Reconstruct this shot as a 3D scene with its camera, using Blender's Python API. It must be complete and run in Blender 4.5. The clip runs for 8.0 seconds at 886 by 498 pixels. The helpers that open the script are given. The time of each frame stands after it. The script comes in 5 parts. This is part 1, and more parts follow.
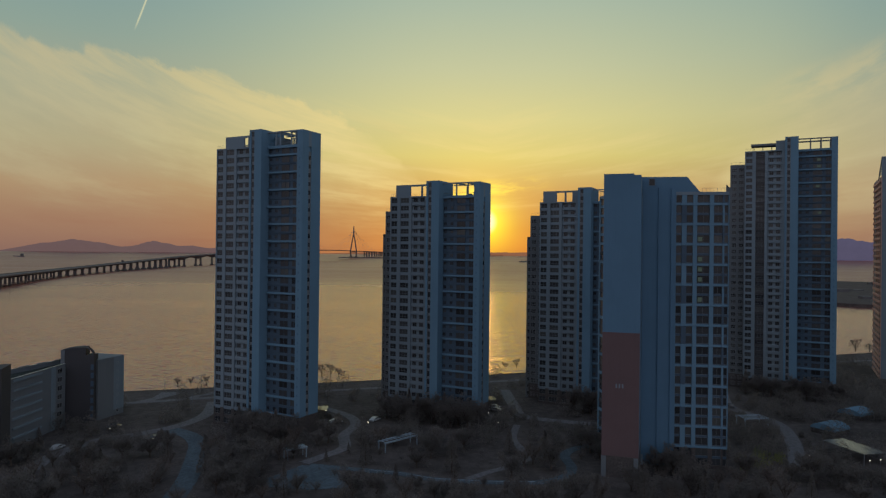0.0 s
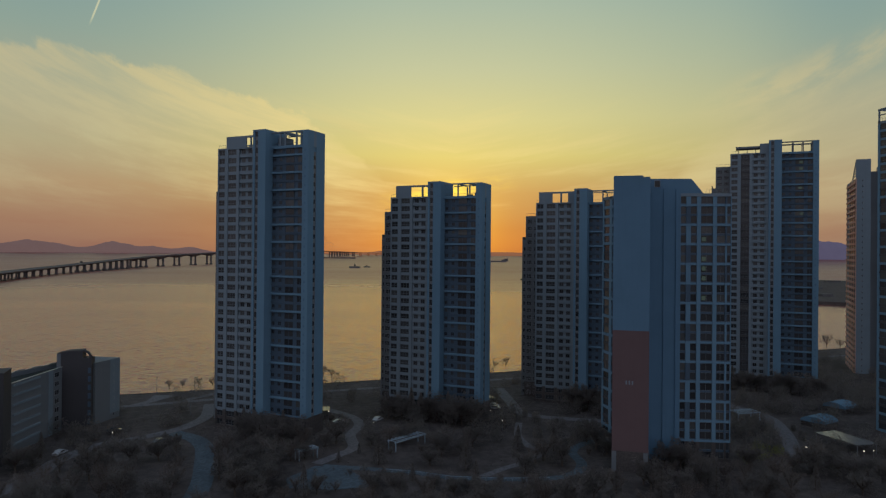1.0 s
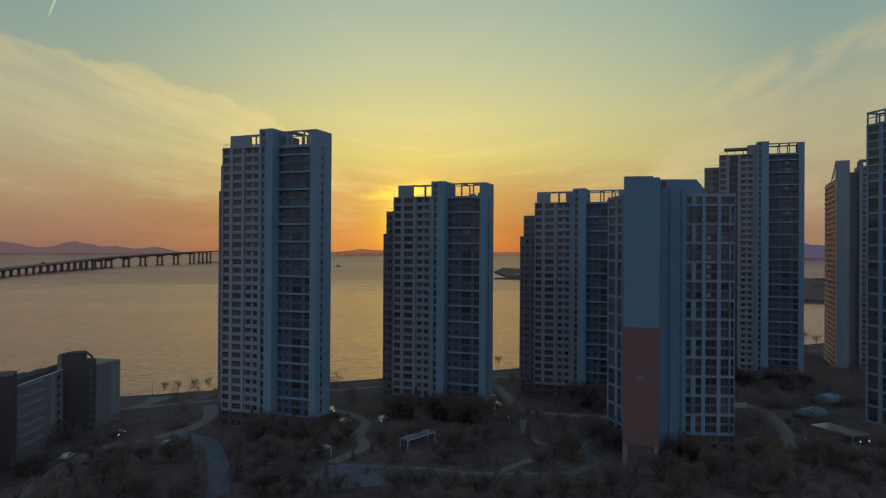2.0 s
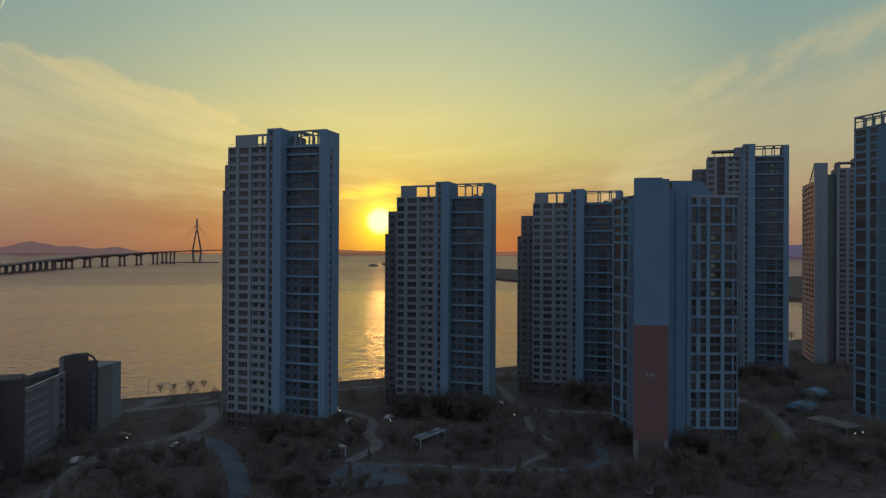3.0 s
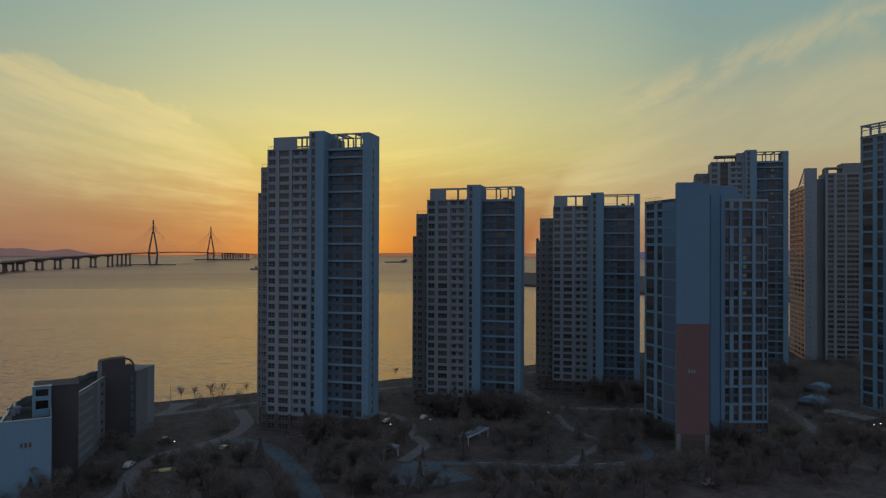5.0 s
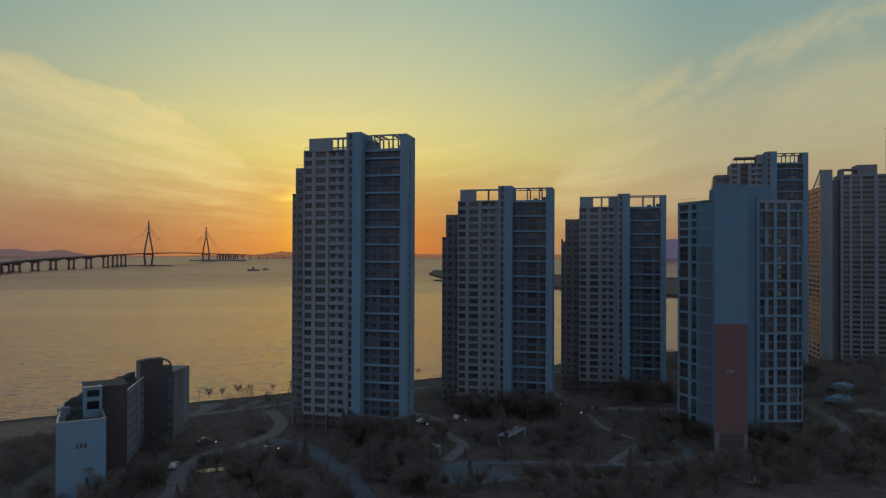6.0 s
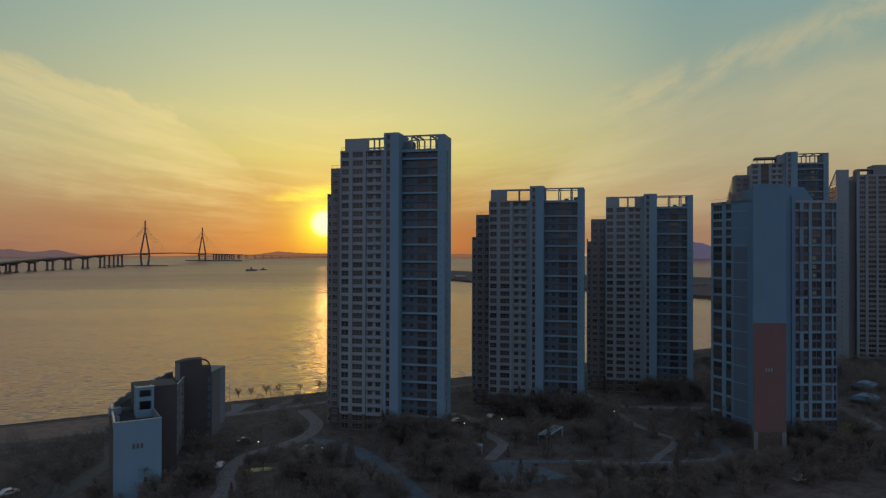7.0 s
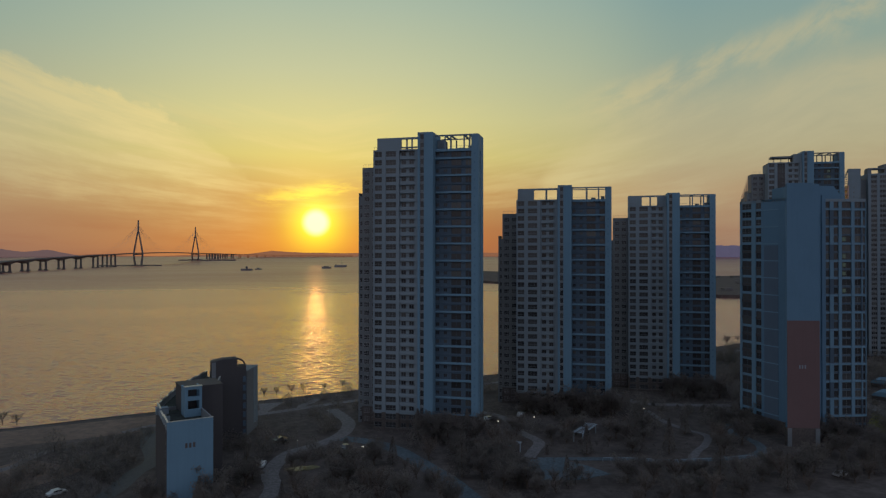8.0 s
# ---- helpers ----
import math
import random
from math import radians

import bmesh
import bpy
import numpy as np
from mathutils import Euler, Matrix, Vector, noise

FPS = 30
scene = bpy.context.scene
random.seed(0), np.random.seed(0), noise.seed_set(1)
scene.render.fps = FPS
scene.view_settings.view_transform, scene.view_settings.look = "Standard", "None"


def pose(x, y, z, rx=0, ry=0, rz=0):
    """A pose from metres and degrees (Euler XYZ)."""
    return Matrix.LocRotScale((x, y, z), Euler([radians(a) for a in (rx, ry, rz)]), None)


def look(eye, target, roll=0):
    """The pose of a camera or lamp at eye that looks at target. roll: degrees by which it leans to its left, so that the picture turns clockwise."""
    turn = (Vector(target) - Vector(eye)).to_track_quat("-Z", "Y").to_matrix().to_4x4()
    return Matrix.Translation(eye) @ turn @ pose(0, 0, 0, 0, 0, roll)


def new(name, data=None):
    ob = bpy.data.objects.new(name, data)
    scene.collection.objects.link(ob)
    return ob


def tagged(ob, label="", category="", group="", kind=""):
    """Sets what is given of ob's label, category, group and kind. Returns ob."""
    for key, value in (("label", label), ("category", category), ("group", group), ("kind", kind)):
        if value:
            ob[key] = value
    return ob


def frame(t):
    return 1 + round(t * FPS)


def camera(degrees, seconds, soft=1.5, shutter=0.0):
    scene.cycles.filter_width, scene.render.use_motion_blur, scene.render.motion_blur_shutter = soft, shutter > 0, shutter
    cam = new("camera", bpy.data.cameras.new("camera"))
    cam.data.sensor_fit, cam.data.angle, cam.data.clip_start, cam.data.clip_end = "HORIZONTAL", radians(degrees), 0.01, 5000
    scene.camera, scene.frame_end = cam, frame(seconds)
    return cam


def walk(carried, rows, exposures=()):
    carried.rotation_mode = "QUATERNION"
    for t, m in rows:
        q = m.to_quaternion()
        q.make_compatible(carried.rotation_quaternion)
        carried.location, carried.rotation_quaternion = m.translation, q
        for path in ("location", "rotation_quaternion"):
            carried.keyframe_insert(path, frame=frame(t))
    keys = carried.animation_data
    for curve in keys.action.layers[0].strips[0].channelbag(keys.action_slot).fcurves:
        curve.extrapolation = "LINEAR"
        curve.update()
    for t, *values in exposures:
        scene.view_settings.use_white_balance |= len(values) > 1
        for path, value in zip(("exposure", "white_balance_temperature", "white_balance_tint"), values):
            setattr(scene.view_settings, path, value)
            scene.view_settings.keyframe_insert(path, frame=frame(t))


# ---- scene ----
# ---- camera ----
cam = camera(66.4, 8.0, soft=1.3)
ROWS = [
    (0.0, 0.0, 0.0, 60.0, 0.0, 0.233, -0.625),
    (0.5, -6.927, -0.883, 60.04, -1.591, 0.234, -0.585),
    (1.0, -13.402, -1.474, 60.0, -3.048, 0.25, -0.505),
    (1.5, -19.528, -2.019, 59.92, -4.33, 0.24, -0.418),
    (3.0, -40.31, -2.618, 59.83, -8.66, 0.21, -0.274),
    (3.5, -46.843, -2.58, 59.80, -9.894, 0.24, -0.23),
    (4.0, -53.73, -2.39, 59.80, -10.94, 0.27, -0.209),
    (4.5, -60.753, -2.195, 59.80, -11.743, 0.315, -0.2),
    (6.0, -81.602, 0.425, 59.72, -12.81, 0.44, -0.205),
    (6.5, -88.464, 1.604, 59.70, -12.99, 0.445, -0.185),
    (7.0, -95.364, 2.664, 59.68, -13.27, 0.433, -0.15),
    (7.5, -102.11, 3.865, 59.70, -13.63, 0.402, -0.09),
    (8.0, -108.821, 5.005, 59.65, -13.952, 0.352, -0.029),
]
walk(cam, [(t, pose(x, y, z, 90 + pitch, roll, yaw)) for t, x, y, z, yaw, pitch, roll in ROWS])

# ---- sky and sun ----
SUN_AZ, SUN_EL = 3.33, 2.55            # degrees right of north (+y), degrees above the horizon
SUN_DIR = Vector((math.sin(radians(SUN_AZ)) * math.cos(radians(SUN_EL)),
                  math.cos(radians(SUN_AZ)) * math.cos(radians(SUN_EL)), math.sin(radians(SUN_EL))))


def srgb(r, g, b):
    """Linear colour of an 8-bit sRGB one."""
    def f(c):
        c /= 255
        return c / 12.92 if c <= 0.04045 else ((c + 0.055) / 1.055) ** 2.4
    return (f(r), f(g), f(b), 1.0)


class Nodes:
    """A short way to write node trees."""

    def __init__(self, tree):
        self.tree = tree
        tree.nodes.clear()

    def add(self, kind):
        return self.tree.nodes.new(kind)

    def link(self, a, b):
        self.tree.links.new(a, b)

    def put(self, value, socket):
        if isinstance(value, bpy.types.NodeSocket):
            self.link(value, socket)
        else:
            socket.default_value = value

    def math(self, op, a, b=0.0, c=0.0, clamp=False):
        n = self.add("ShaderNodeMath")
        n.operation, n.use_clamp = op, clamp
        for i, v in enumerate((a, b, c)):
            self.put(v, n.inputs[i])
        return n.outputs[0]

    def vmath(self, op, a, b=(0, 0, 0)):
        n = self.add("ShaderNodeVectorMath")
        n.operation = op
        self.put(a, n.inputs[0])
        self.put(b, n.inputs[1])
        return n.outputs["Value"] if op in ("DOT_PRODUCT", "LENGTH", "DISTANCE") else n.outputs[0]

    def step(self, value, lo, hi, a=0.0, b=1.0):
        n = self.add("ShaderNodeMapRange")
        n.interpolation_type = "SMOOTHSTEP"
        for i, v in enumerate((value, lo, hi, a, b)):
            self.put(v, n.inputs[i])
        return n.outputs[0]

    def ramp(self, fac, stops, interpolation="LINEAR"):
        n = self.add("ShaderNodeValToRGB")
        n.color_ramp.interpolation = interpolation
        e = n.color_ramp.elements
        while len(e) < len(stops):
            e.new(0.5)
        for el, (p, c) in zip(e, stops):
            el.position, el.color = p, (c if len(c) == 4 else (*c, 1))
        self.put(fac, n.inputs[0])
        return n.outputs[0]

    def mix(self, fac, a, b, blend="MIX"):
        n = self.add("ShaderNodeMix")
        n.data_type, n.blend_type = "RGBA", blend
        self.put(fac, n.inputs[0])
        self.put(a, n.inputs[6])
        self.put(b, n.inputs[7])
        return n.outputs[2]

    def noise(self, vector, scale, detail=4, rough=0.55):
        n = self.add("ShaderNodeTexNoise")
        if vector is not None:
            self.link(vector, n.inputs["Vector"])
        n.inputs["Scale"].default_value, n.inputs["Detail"].default_value, n.inputs["Roughness"].default_value = scale, detail, rough
        return n.outputs[0]

    def scaled(self, vector, scale, turn=0.0):
        n = self.add("ShaderNodeMapping")
        self.link(vector, n.inputs[0])
        n.inputs["Scale"].default_value = scale
        n.inputs["Rotation"].default_value = (0, 0, turn)
        return n.outputs[0]


def make_world():
    world = bpy.data.worlds.new("evening_sky")
    world.use_nodes = True
    scene.world = world
    N = Nodes(world.node_tree)
    way = N.vmath("NORMALIZE", N.add("ShaderNodeTexCoord").outputs["Generated"])
    xyz = N.add("ShaderNodeSeparateXYZ")
    N.link(way, xyz.inputs[0])
    x, y, z = xyz.outputs
    el = N.math("MULTIPLY", N.math("ARCSINE", z), 180 / math.pi)
    az = N.math("MULTIPLY", N.math("ARCTAN2", x, y), 180 / math.pi)
    off = N.math("MULTIPLY", N.math("ARCCOSINE", N.vmath("DOT_PRODUCT", way, tuple(SUN_DIR))), 180 / math.pi)
    side = N.math("ABSOLUTE", N.math("SUBTRACT", az, SUN_AZ))
    up = N.math("DIVIDE", el, 45.0, clamp=True)
    # clear sky by height: under the sun, to its sides, and away from it
    near = N.ramp(up, [(0.0, srgb(126, 74, 58)), (0.044, srgb(138, 86, 59)), (0.11, srgb(173, 137, 80)), (0.178, srgb(202, 192, 112)),
                       (0.244, srgb(204, 200, 136)), (0.333, srgb(188, 193, 152)), (0.444, srgb(166, 182, 160)), (0.667, srgb(120, 155, 158)), (1.0, srgb(98, 122, 138))])
    flank = N.ramp(up, [(0.0, srgb(126, 92, 87)), (0.044, srgb(143, 105, 90)), (0.11, srgb(166, 137, 106)), (0.178, srgb(168, 158, 124)),
                        (0.267, srgb(158, 162, 138)), (0.356, srgb(138, 158, 146)), (0.444, srgb(124, 153, 151)), (0.667, srgb(92, 128, 146)), (1.0, srgb(88, 110, 130))])
    away = N.ramp(up, [(0.0, srgb(182, 172, 176)), (0.25, srgb(181, 179, 190)), (0.6, srgb(168, 178, 198)), (1.0, srgb(160, 175, 199))])
    # the bright part of the sky reaches further to the east of the sun
    reach = N.math("MULTIPLY", side, N.math("SUBTRACT", 1.0, N.math("MULTIPLY", N.step(az, SUN_AZ, SUN_AZ + 6.0, 0.0, 0.22), N.step(az, 24.0, 38.0, 1.0, -0.3))))
    col = N.mix(N.step(reach, 2.0, 32.0), near, flank)
    col = N.mix(N.step(side, 45.0, 120.0), col, away)
    # thin high cloud: streaks slope down towards the sun's side of the sky
    lean = N.math("MULTIPLY", el, N.math("SUBTRACT", 1.0, N.math("MULTIPLY", N.math("MINIMUM", N.math("ABSOLUTE", N.math("SUBTRACT", az, 4.0)), 40.0), 0.017)))
    grid = N.add("ShaderNodeCombineXYZ")
    N.link(az, grid.inputs[0])
    N.link(lean, grid.inputs[1])
    N.link(el, grid.inputs[2])
    streak = N.noise(N.scaled(grid.outputs[0], (0.07, 0.75, 0.0)), 1.0, 8, 0.62)
    wisp = N.noise(N.scaled(grid.outputs[0], (0.22, 1.1, 0.05)), 1.0, 6, 0.62)
    puff = N.noise(N.scaled(grid.outputs[0], (0.35, 0.35, 0.2)), 1.0, 6, 0.6)
    wave = N.math("ADD", N.math("MULTIPLY", N.math("SUBTRACT", puff, 0.5), 3.2), N.math("MULTIPLY", N.math("SUBTRACT", wisp, 0.5), 2.0))
    ahead = N.step(side, 60.0, 100.0, 1.0, 0.0)
    # west bank of cloud: a firm upper edge that drops towards the sun
    place = N.math("DIVIDE", N.math("ADD", az, 60.0), 120.0, clamp=True)
    edge_w = N.ramp(place, [(0.0, (0.66,) * 3), (0.225, (0.60,) * 3), (0.335, (0.57,) * 3), (0.36, (0.545,) * 3), (0.425, (0.455,) * 3), (0.465, (0.33,) * 3), (0.49, (0.2,) * 3), (0.51, (0.0,) * 3)])
    below_w = N.math("SUBTRACT", N.math("MULTIPLY_ADD", edge_w, 25.0, wave), el)
    mask_w = N.math("MULTIPLY", N.step(below_w, -0.15, 0.55), N.step(below_w, 1.0, 10.5, 1.0, 0.1))
    mask_w = N.math("MULTIPLY", N.math("MULTIPLY", mask_w, N.step(streak, 0.34, 0.6, 0.28, 1.0)), N.step(side, 2.5, 13.0))
    # east bank: a veil with a lower edge line, and a loose band of wisps above it
    edge_e = N.ramp(place, [(0.66, (0.0,) * 3), (0.69, (0.28,) * 3), (0.735, (0.40,) * 3), (0.775, (0.46,) * 3), (0.82, (0.525,) * 3), (0.86, (0.57,) * 3), (1.0, (0.58,) * 3)])
    below_e = N.math("SUBTRACT", N.math("MULTIPLY_ADD", edge_e, 25.0, N.math("MULTIPLY", wave, 0.5)), el)
    mask_e = N.math("MULTIPLY", N.step(below_e, -1.3, 1.6), N.step(below_e, 0.5, 9.0, 1.0, 0.3))
    mask_e = N.math("MULTIPLY", N.math("MULTIPLY", mask_e, N.step(az, 16.0, 26.0)), N.step(streak, 0.32, 0.6, 0.45, 1.0))
    line = N.math("SUBTRACT", el, N.math("MULTIPLY_ADD", N.math("SUBTRACT", az, 28.0), 0.285, 12.3))
    band = N.math("MULTIPLY", N.step(N.math("ABSOLUTE", N.math("ADD", line, N.math("MULTIPLY", wave, 0.55))), 0.15, 2.2, 1.0, 0.0), N.step(wisp, 0.32, 0.6))
    band = N.math("MULTIPLY", band, N.math("MULTIPLY", N.step(az, 22.0, 30.0), N.step(az, 44.0, 54.0, 1.0, 0.0)))
    low = N.math("MULTIPLY", N.step(streak, 0.46, 0.66), N.math("MULTIPLY", N.step(el, 2.0, 5.0), N.step(el, 9.0, 14.0, 1.0, 0.0)))
    # dull grey-brown layers in the lower west
    dull = N.math("MULTIPLY", N.math("MULTIPLY", N.step(streak, 0.42, 0.6), N.step(wisp, 0.35, 0.6)), N.math("MULTIPLY", N.step(el, 2.0, 5.5), N.step(el, 7.5, 12.0, 1.0, 0.0)))
    dull = N.math("MULTIPLY", N.math("MULTIPLY", dull, N.step(az, -8.0, 0.0, 1.0, 0.0)), ahead)
    col = N.mix(N.math("MULTIPLY", dull, 0.35), col, srgb(146, 118, 92))
    cloud = N.mix(N.step(side, 4.0, 36.0), srgb(226, 208, 138), srgb(184, 176, 140))
    for mask, much in ((mask_w, 0.92), (mask_e, 0.74), (band, 0.66), (low, 0.3)):
        col = N.mix(N.math("MULTIPLY", N.math("MULTIPLY", mask, much), ahead), col, cloud)
    # small bright strands above the sun
    rise = N.math("SUBTRACT", N.math("SUBTRACT", el, 5.2), N.math("MULTIPLY", N.math("SUBTRACT", az, SUN_AZ), 0.14))
    strand = N.math("MULTIPLY", N.step(N.math("ABSOLUTE", N.math("ADD", rise, N.math("MULTIPLY", wave, 0.4))), 0.1, 0.9, 1.0, 0.0), N.math("MULTIPLY", N.step(side, 2.0, 6.5, 1.0, 0.0), N.step(wisp, 0.38, 0.58)))
    col = N.mix(N.math("MULTIPLY", strand, 0.6), col, srgb(250, 224, 84))
    # vapour trail
    trail = N.math("MULTIPLY", N.step(N.math("ABSOLUTE", N.math("SUBTRACT", az, N.math("MULTIPLY_ADD", N.math("SUBTRACT", el, 16.9), 0.36, -24.5))), 0.02, 0.1, 1.0, 0.0),
                   N.math("MULTIPLY", N.step(el, 16.2, 17.2), N.step(el, 21.0, 24.0, 1.0, 0.0)))
    col = N.mix(N.math("MULTIPLY", trail, 0.6), col, srgb(222, 216, 170))
    # haze lit by the sun, and the sun's own disc
    def bell(width):
        return N.math("POWER", 2.718, N.math("MULTIPLY", N.math("POWER", N.math("DIVIDE", off, width), 2.0), -1.0))
    disc = N.step(off, 0.6, 1.35, 1.0, 0.0)
    for much, light in ((bell(1.9), (0.42, 0.72, 0.0, 1)), (bell(4.0), (0.23, 0.175, 0.0, 1)), (bell(9.0), (0.015, 0.006, 0.0, 1)), (disc, (0.15, 0.12, 0.6, 1))):
        col = N.mix(1.0, col, N.mix(much, (0, 0, 0, 1), light), "ADD")
    sky = N.add("ShaderNodeTexSky")
    sky.sky_type, sky.sun_disc, sky.sun_elevation, sky.sun_rotation = "NISHITA", False, radians(SUN_EL), radians(SUN_AZ)
    bg_sky, bg_air, both, out = N.add("ShaderNodeBackground"), N.add("ShaderNodeBackground"), N.add("ShaderNodeAddShader"), N.add("ShaderNodeOutputWorld")
    N.link(sky.outputs[0], bg_sky.inputs[0])
    bg_sky.inputs[1].default_value = 0.01
    N.link(col, bg_air.inputs[0])
    bg_air.inputs[1].default_value = 1.0
    N.link(bg_sky.outputs[0], both.inputs[0])
    N.link(bg_air.outputs[0], both.inputs[1])
    N.link(both.outputs[0], out.inputs[0])


make_world()
sun = new("sun", bpy.data.lights.new("sun", "SUN"))
sun.data.energy, sun.data.angle, sun.data.color = 0.012, radians(0.6), (1.0, 0.4, 0.1)
sun.matrix_world = look((0, 0, 0), -SUN_DIR)
scene.view_settings.exposure = 0.0

# ---- materials ----


def make_material(name, colour, rough=0.8, vary=0.15, grain=1.0, bump=0.0, metal=0.0, second=None, stain=0.15, spec=0.5, each=0.0, soft=False):
    """A surface with variation at two scales: grain (metres across) and stains ten times as wide."""
    m = bpy.data.materials.new(name)
    m.use_nodes = True
    N = Nodes(m.node_tree)
    where = N.add("ShaderNodeNewGeometry").outputs["Position"]
    fine = N.noise(where, 1.0 / grain, 5, 0.6)
    broad = N.noise(where, 0.11 / grain, 4, 0.6)
    base = (*colour, 1)
    other = (*second, 1) if second else tuple(c * (1 - vary) for c in colour) + (1,)
    col = N.mix(N.step(fine, 0.35, 0.65), base, other)
    col = N.mix(N.step(broad, 0.35, 0.7, 0.0, stain), col, tuple(c * 0.45 for c in colour) + (1,))
    if each:
        info = N.add("ShaderNodeObjectInfo").outputs["Random"]
        col = N.mix(N.math("MULTIPLY", info, each), col, tuple(c * 0.55 for c in colour) + (1,))
    p, out = N.add("ShaderNodeBsdfPrincipled"), N.add("ShaderNodeOutputMaterial")
    N.link(col, p.inputs["Base Color"])
    N.link(N.math("MULTIPLY_ADD", fine, 0.2, rough - 0.1), p.inputs["Roughness"])
    p.inputs["Metallic"].default_value = metal
    p.inputs["Specular IOR Level"].default_value = spec
    if soft:
        # leaves point all ways but are lit mostly from the sky above
        n = N.vmath("MULTIPLY", N.add("ShaderNodeNewGeometry").outputs["Normal"], (0.45, 0.45, 0.45))
        N.link(N.vmath("NORMALIZE", N.vmath("ADD", n, (0, 0, 0.7))), p.inputs["Normal"])
    if bump:
        b = N.add("ShaderNodeBump")
        b.inputs["Strength"].default_value, b.inputs["Distance"].default_value = 0.6, bump
        N.link(fine, b.inputs["Height"])
        N.link(b.outputs[0], p.inputs["Normal"])
    N.link(p.outputs[0], out.inputs[0])
    return m


def make_facade(name, colour):
    """Painted render on concrete: rain streaks and faint dirt."""
    m = bpy.data.materials.new(name)
    m.use_nodes = True
    N = Nodes(m.node_tree)
    where = N.add("ShaderNodeNewGeometry").outputs["Position"]
    streak = N.noise(N.scaled(where, (1.6, 1.6, 0.06)), 1.0, 5, 0.6)
    patch = N.noise(where, 0.12, 4, 0.6)
    col = N.mix(N.step(streak, 0.45, 0.75, 0.0, 0.12), (*colour, 1), tuple(c * 0.6 for c in colour) + (1,))
    col = N.mix(N.step(patch, 0.4, 0.7, 0.0, 0.22), col, tuple(c * 0.7 for c in colour) + (1,))
    p, out = N.add("ShaderNodeBsdfPrincipled"), N.add("ShaderNodeOutputMaterial")
    N.link(col, p.inputs["Base Color"])
    p.inputs["Roughness"].default_value = 0.8
    p.inputs["Specular IOR Level"].default_value = 0.2
    N.link(p.outputs[0], out.inputs[0])
    return m


def make_glass(name, colour):
    """Window glass before a dark room; curtains and blinds differ from room to room."""
    m = bpy.data.materials.new(name)
    m.use_nodes = True
    N = Nodes(m.node_tree)
    info = N.add("ShaderNodeObjectInfo").outputs["Random"]
    room = N.ramp(info, [(0.0, tuple(c * 0.5 for c in colour)), (0.55, colour), (0.85, tuple(c * 1.25 for c in colour)), (1.0, (0.085, 0.085, 0.08))])
    p, out = N.add("ShaderNodeBsdfPrincipled"), N.add("ShaderNodeOutputMaterial")
    N.link(room, p.inputs["Base Color"])
    p.inputs["Roughness"].default_value = 0.12
    p.inputs["IOR"].default_value = 1.5
    p.inputs["Specular IOR Level"].default_value = 0.25
    N.link(p.outputs[0], out.inputs[0])
    return m


def make_water():
    m = bpy.data.materials.new("sea_water")
    m.use_nodes = True
    N = Nodes(m.node_tree)
    where = N.add("ShaderNodeNewGeometry").outputs["Position"]
    slick = N.noise(N.scaled(where, (0.0016, 0.006, 0.1), 0.1), 1.0, 4, 0.6)
    # slopes of long and short waves, which run slightly across the view
    tilt = None
    for scale, turn, much in (((0.05, 0.05, 0.0), 0.10, 0.03), ((0.16, 0.42, 0.0), 0.06, 0.13), ((0.24, 1.05, 0.0), -0.05, 0.27), ((0.8, 2.4, 0.0), 0.08, 0.18)):
        n = N.add("ShaderNodeTexNoise")
        N.link(N.scaled(where, scale, turn), n.inputs["Vector"])
        n.inputs["Scale"].default_value, n.inputs["Detail"].default_value = 1.0, 2.0
        v = N.add("ShaderNodeVectorMath")
        v.operation = "MULTIPLY_ADD"
        N.link(n.outputs["Color"], v.inputs[0])
        v.inputs[1].default_value, v.inputs[2].default_value = (3.4 * much, 2.5 * much, 0), (-1.7 * much, -1.25 * much, 0)
        tilt = v.outputs[0] if tilt is None else N.vmath("ADD", tilt, v.outputs[0])
    slope = N.vmath("NORMALIZE", N.vmath("ADD", tilt, (0, 0, 1)))
    p, out = N.add("ShaderNodeBsdfPrincipled"), N.add("ShaderNodeOutputMaterial")
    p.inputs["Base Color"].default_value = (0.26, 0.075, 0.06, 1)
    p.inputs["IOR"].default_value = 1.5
    # orange tint paints the golden sky's warmth into the reflections
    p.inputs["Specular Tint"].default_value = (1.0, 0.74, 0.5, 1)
    # choppier in the open water
    out_at_sea = N.add("ShaderNodeSeparateXYZ")
    N.link(where, out_at_sea.inputs[0])
    N.link(N.math("ADD", N.step(slick, 0.35, 0.65, 0.13, 0.18), N.step(out_at_sea.outputs[1], 380.0, 1900.0, 0.0, 0.22)), p.inputs["Roughness"])
    N.link(slope, p.inputs["Normal"])
    N.link(p.outputs[0], out.inputs[0])
    return m


PAINT = make_facade("pale_grey_paint", (0.178, 0.222, 0.256))
TRIM = make_facade("light_blue_paint", (0.124, 0.22, 0.3))
PAINT_DIM = make_facade("mid_grey_paint", (0.15, 0.165, 0.178))
BLUE = make_facade("blue_grey_paint", (0.095, 0.178, 0.26))
PANEL = make_facade("slate_blue_panel", (0.068, 0.103, 0.142))
SLATE = make_facade("dark_slate_paint", (0.06, 0.057, 0.06))
# salmon stands in for low sun on grey walls and fins
SUNLIT_SALMON = make_facade("sunlit_salmon_tone", (0.50, 0.31, 0.26))
PANEL_WEST = make_facade("dusk_blue_panel", (0.088, 0.128, 0.178))
RED = make_facade("brick_red_paint", (0.128, 0.084, 0.086))
STONE = make_material("dark_granite", (0.09, 0.075, 0.07), 0.6, 0.4, 0.5)
CONCRETE = make_material("bridge_concrete", (0.12, 0.11, 0.11), 0.85, 0.2, 6.0)
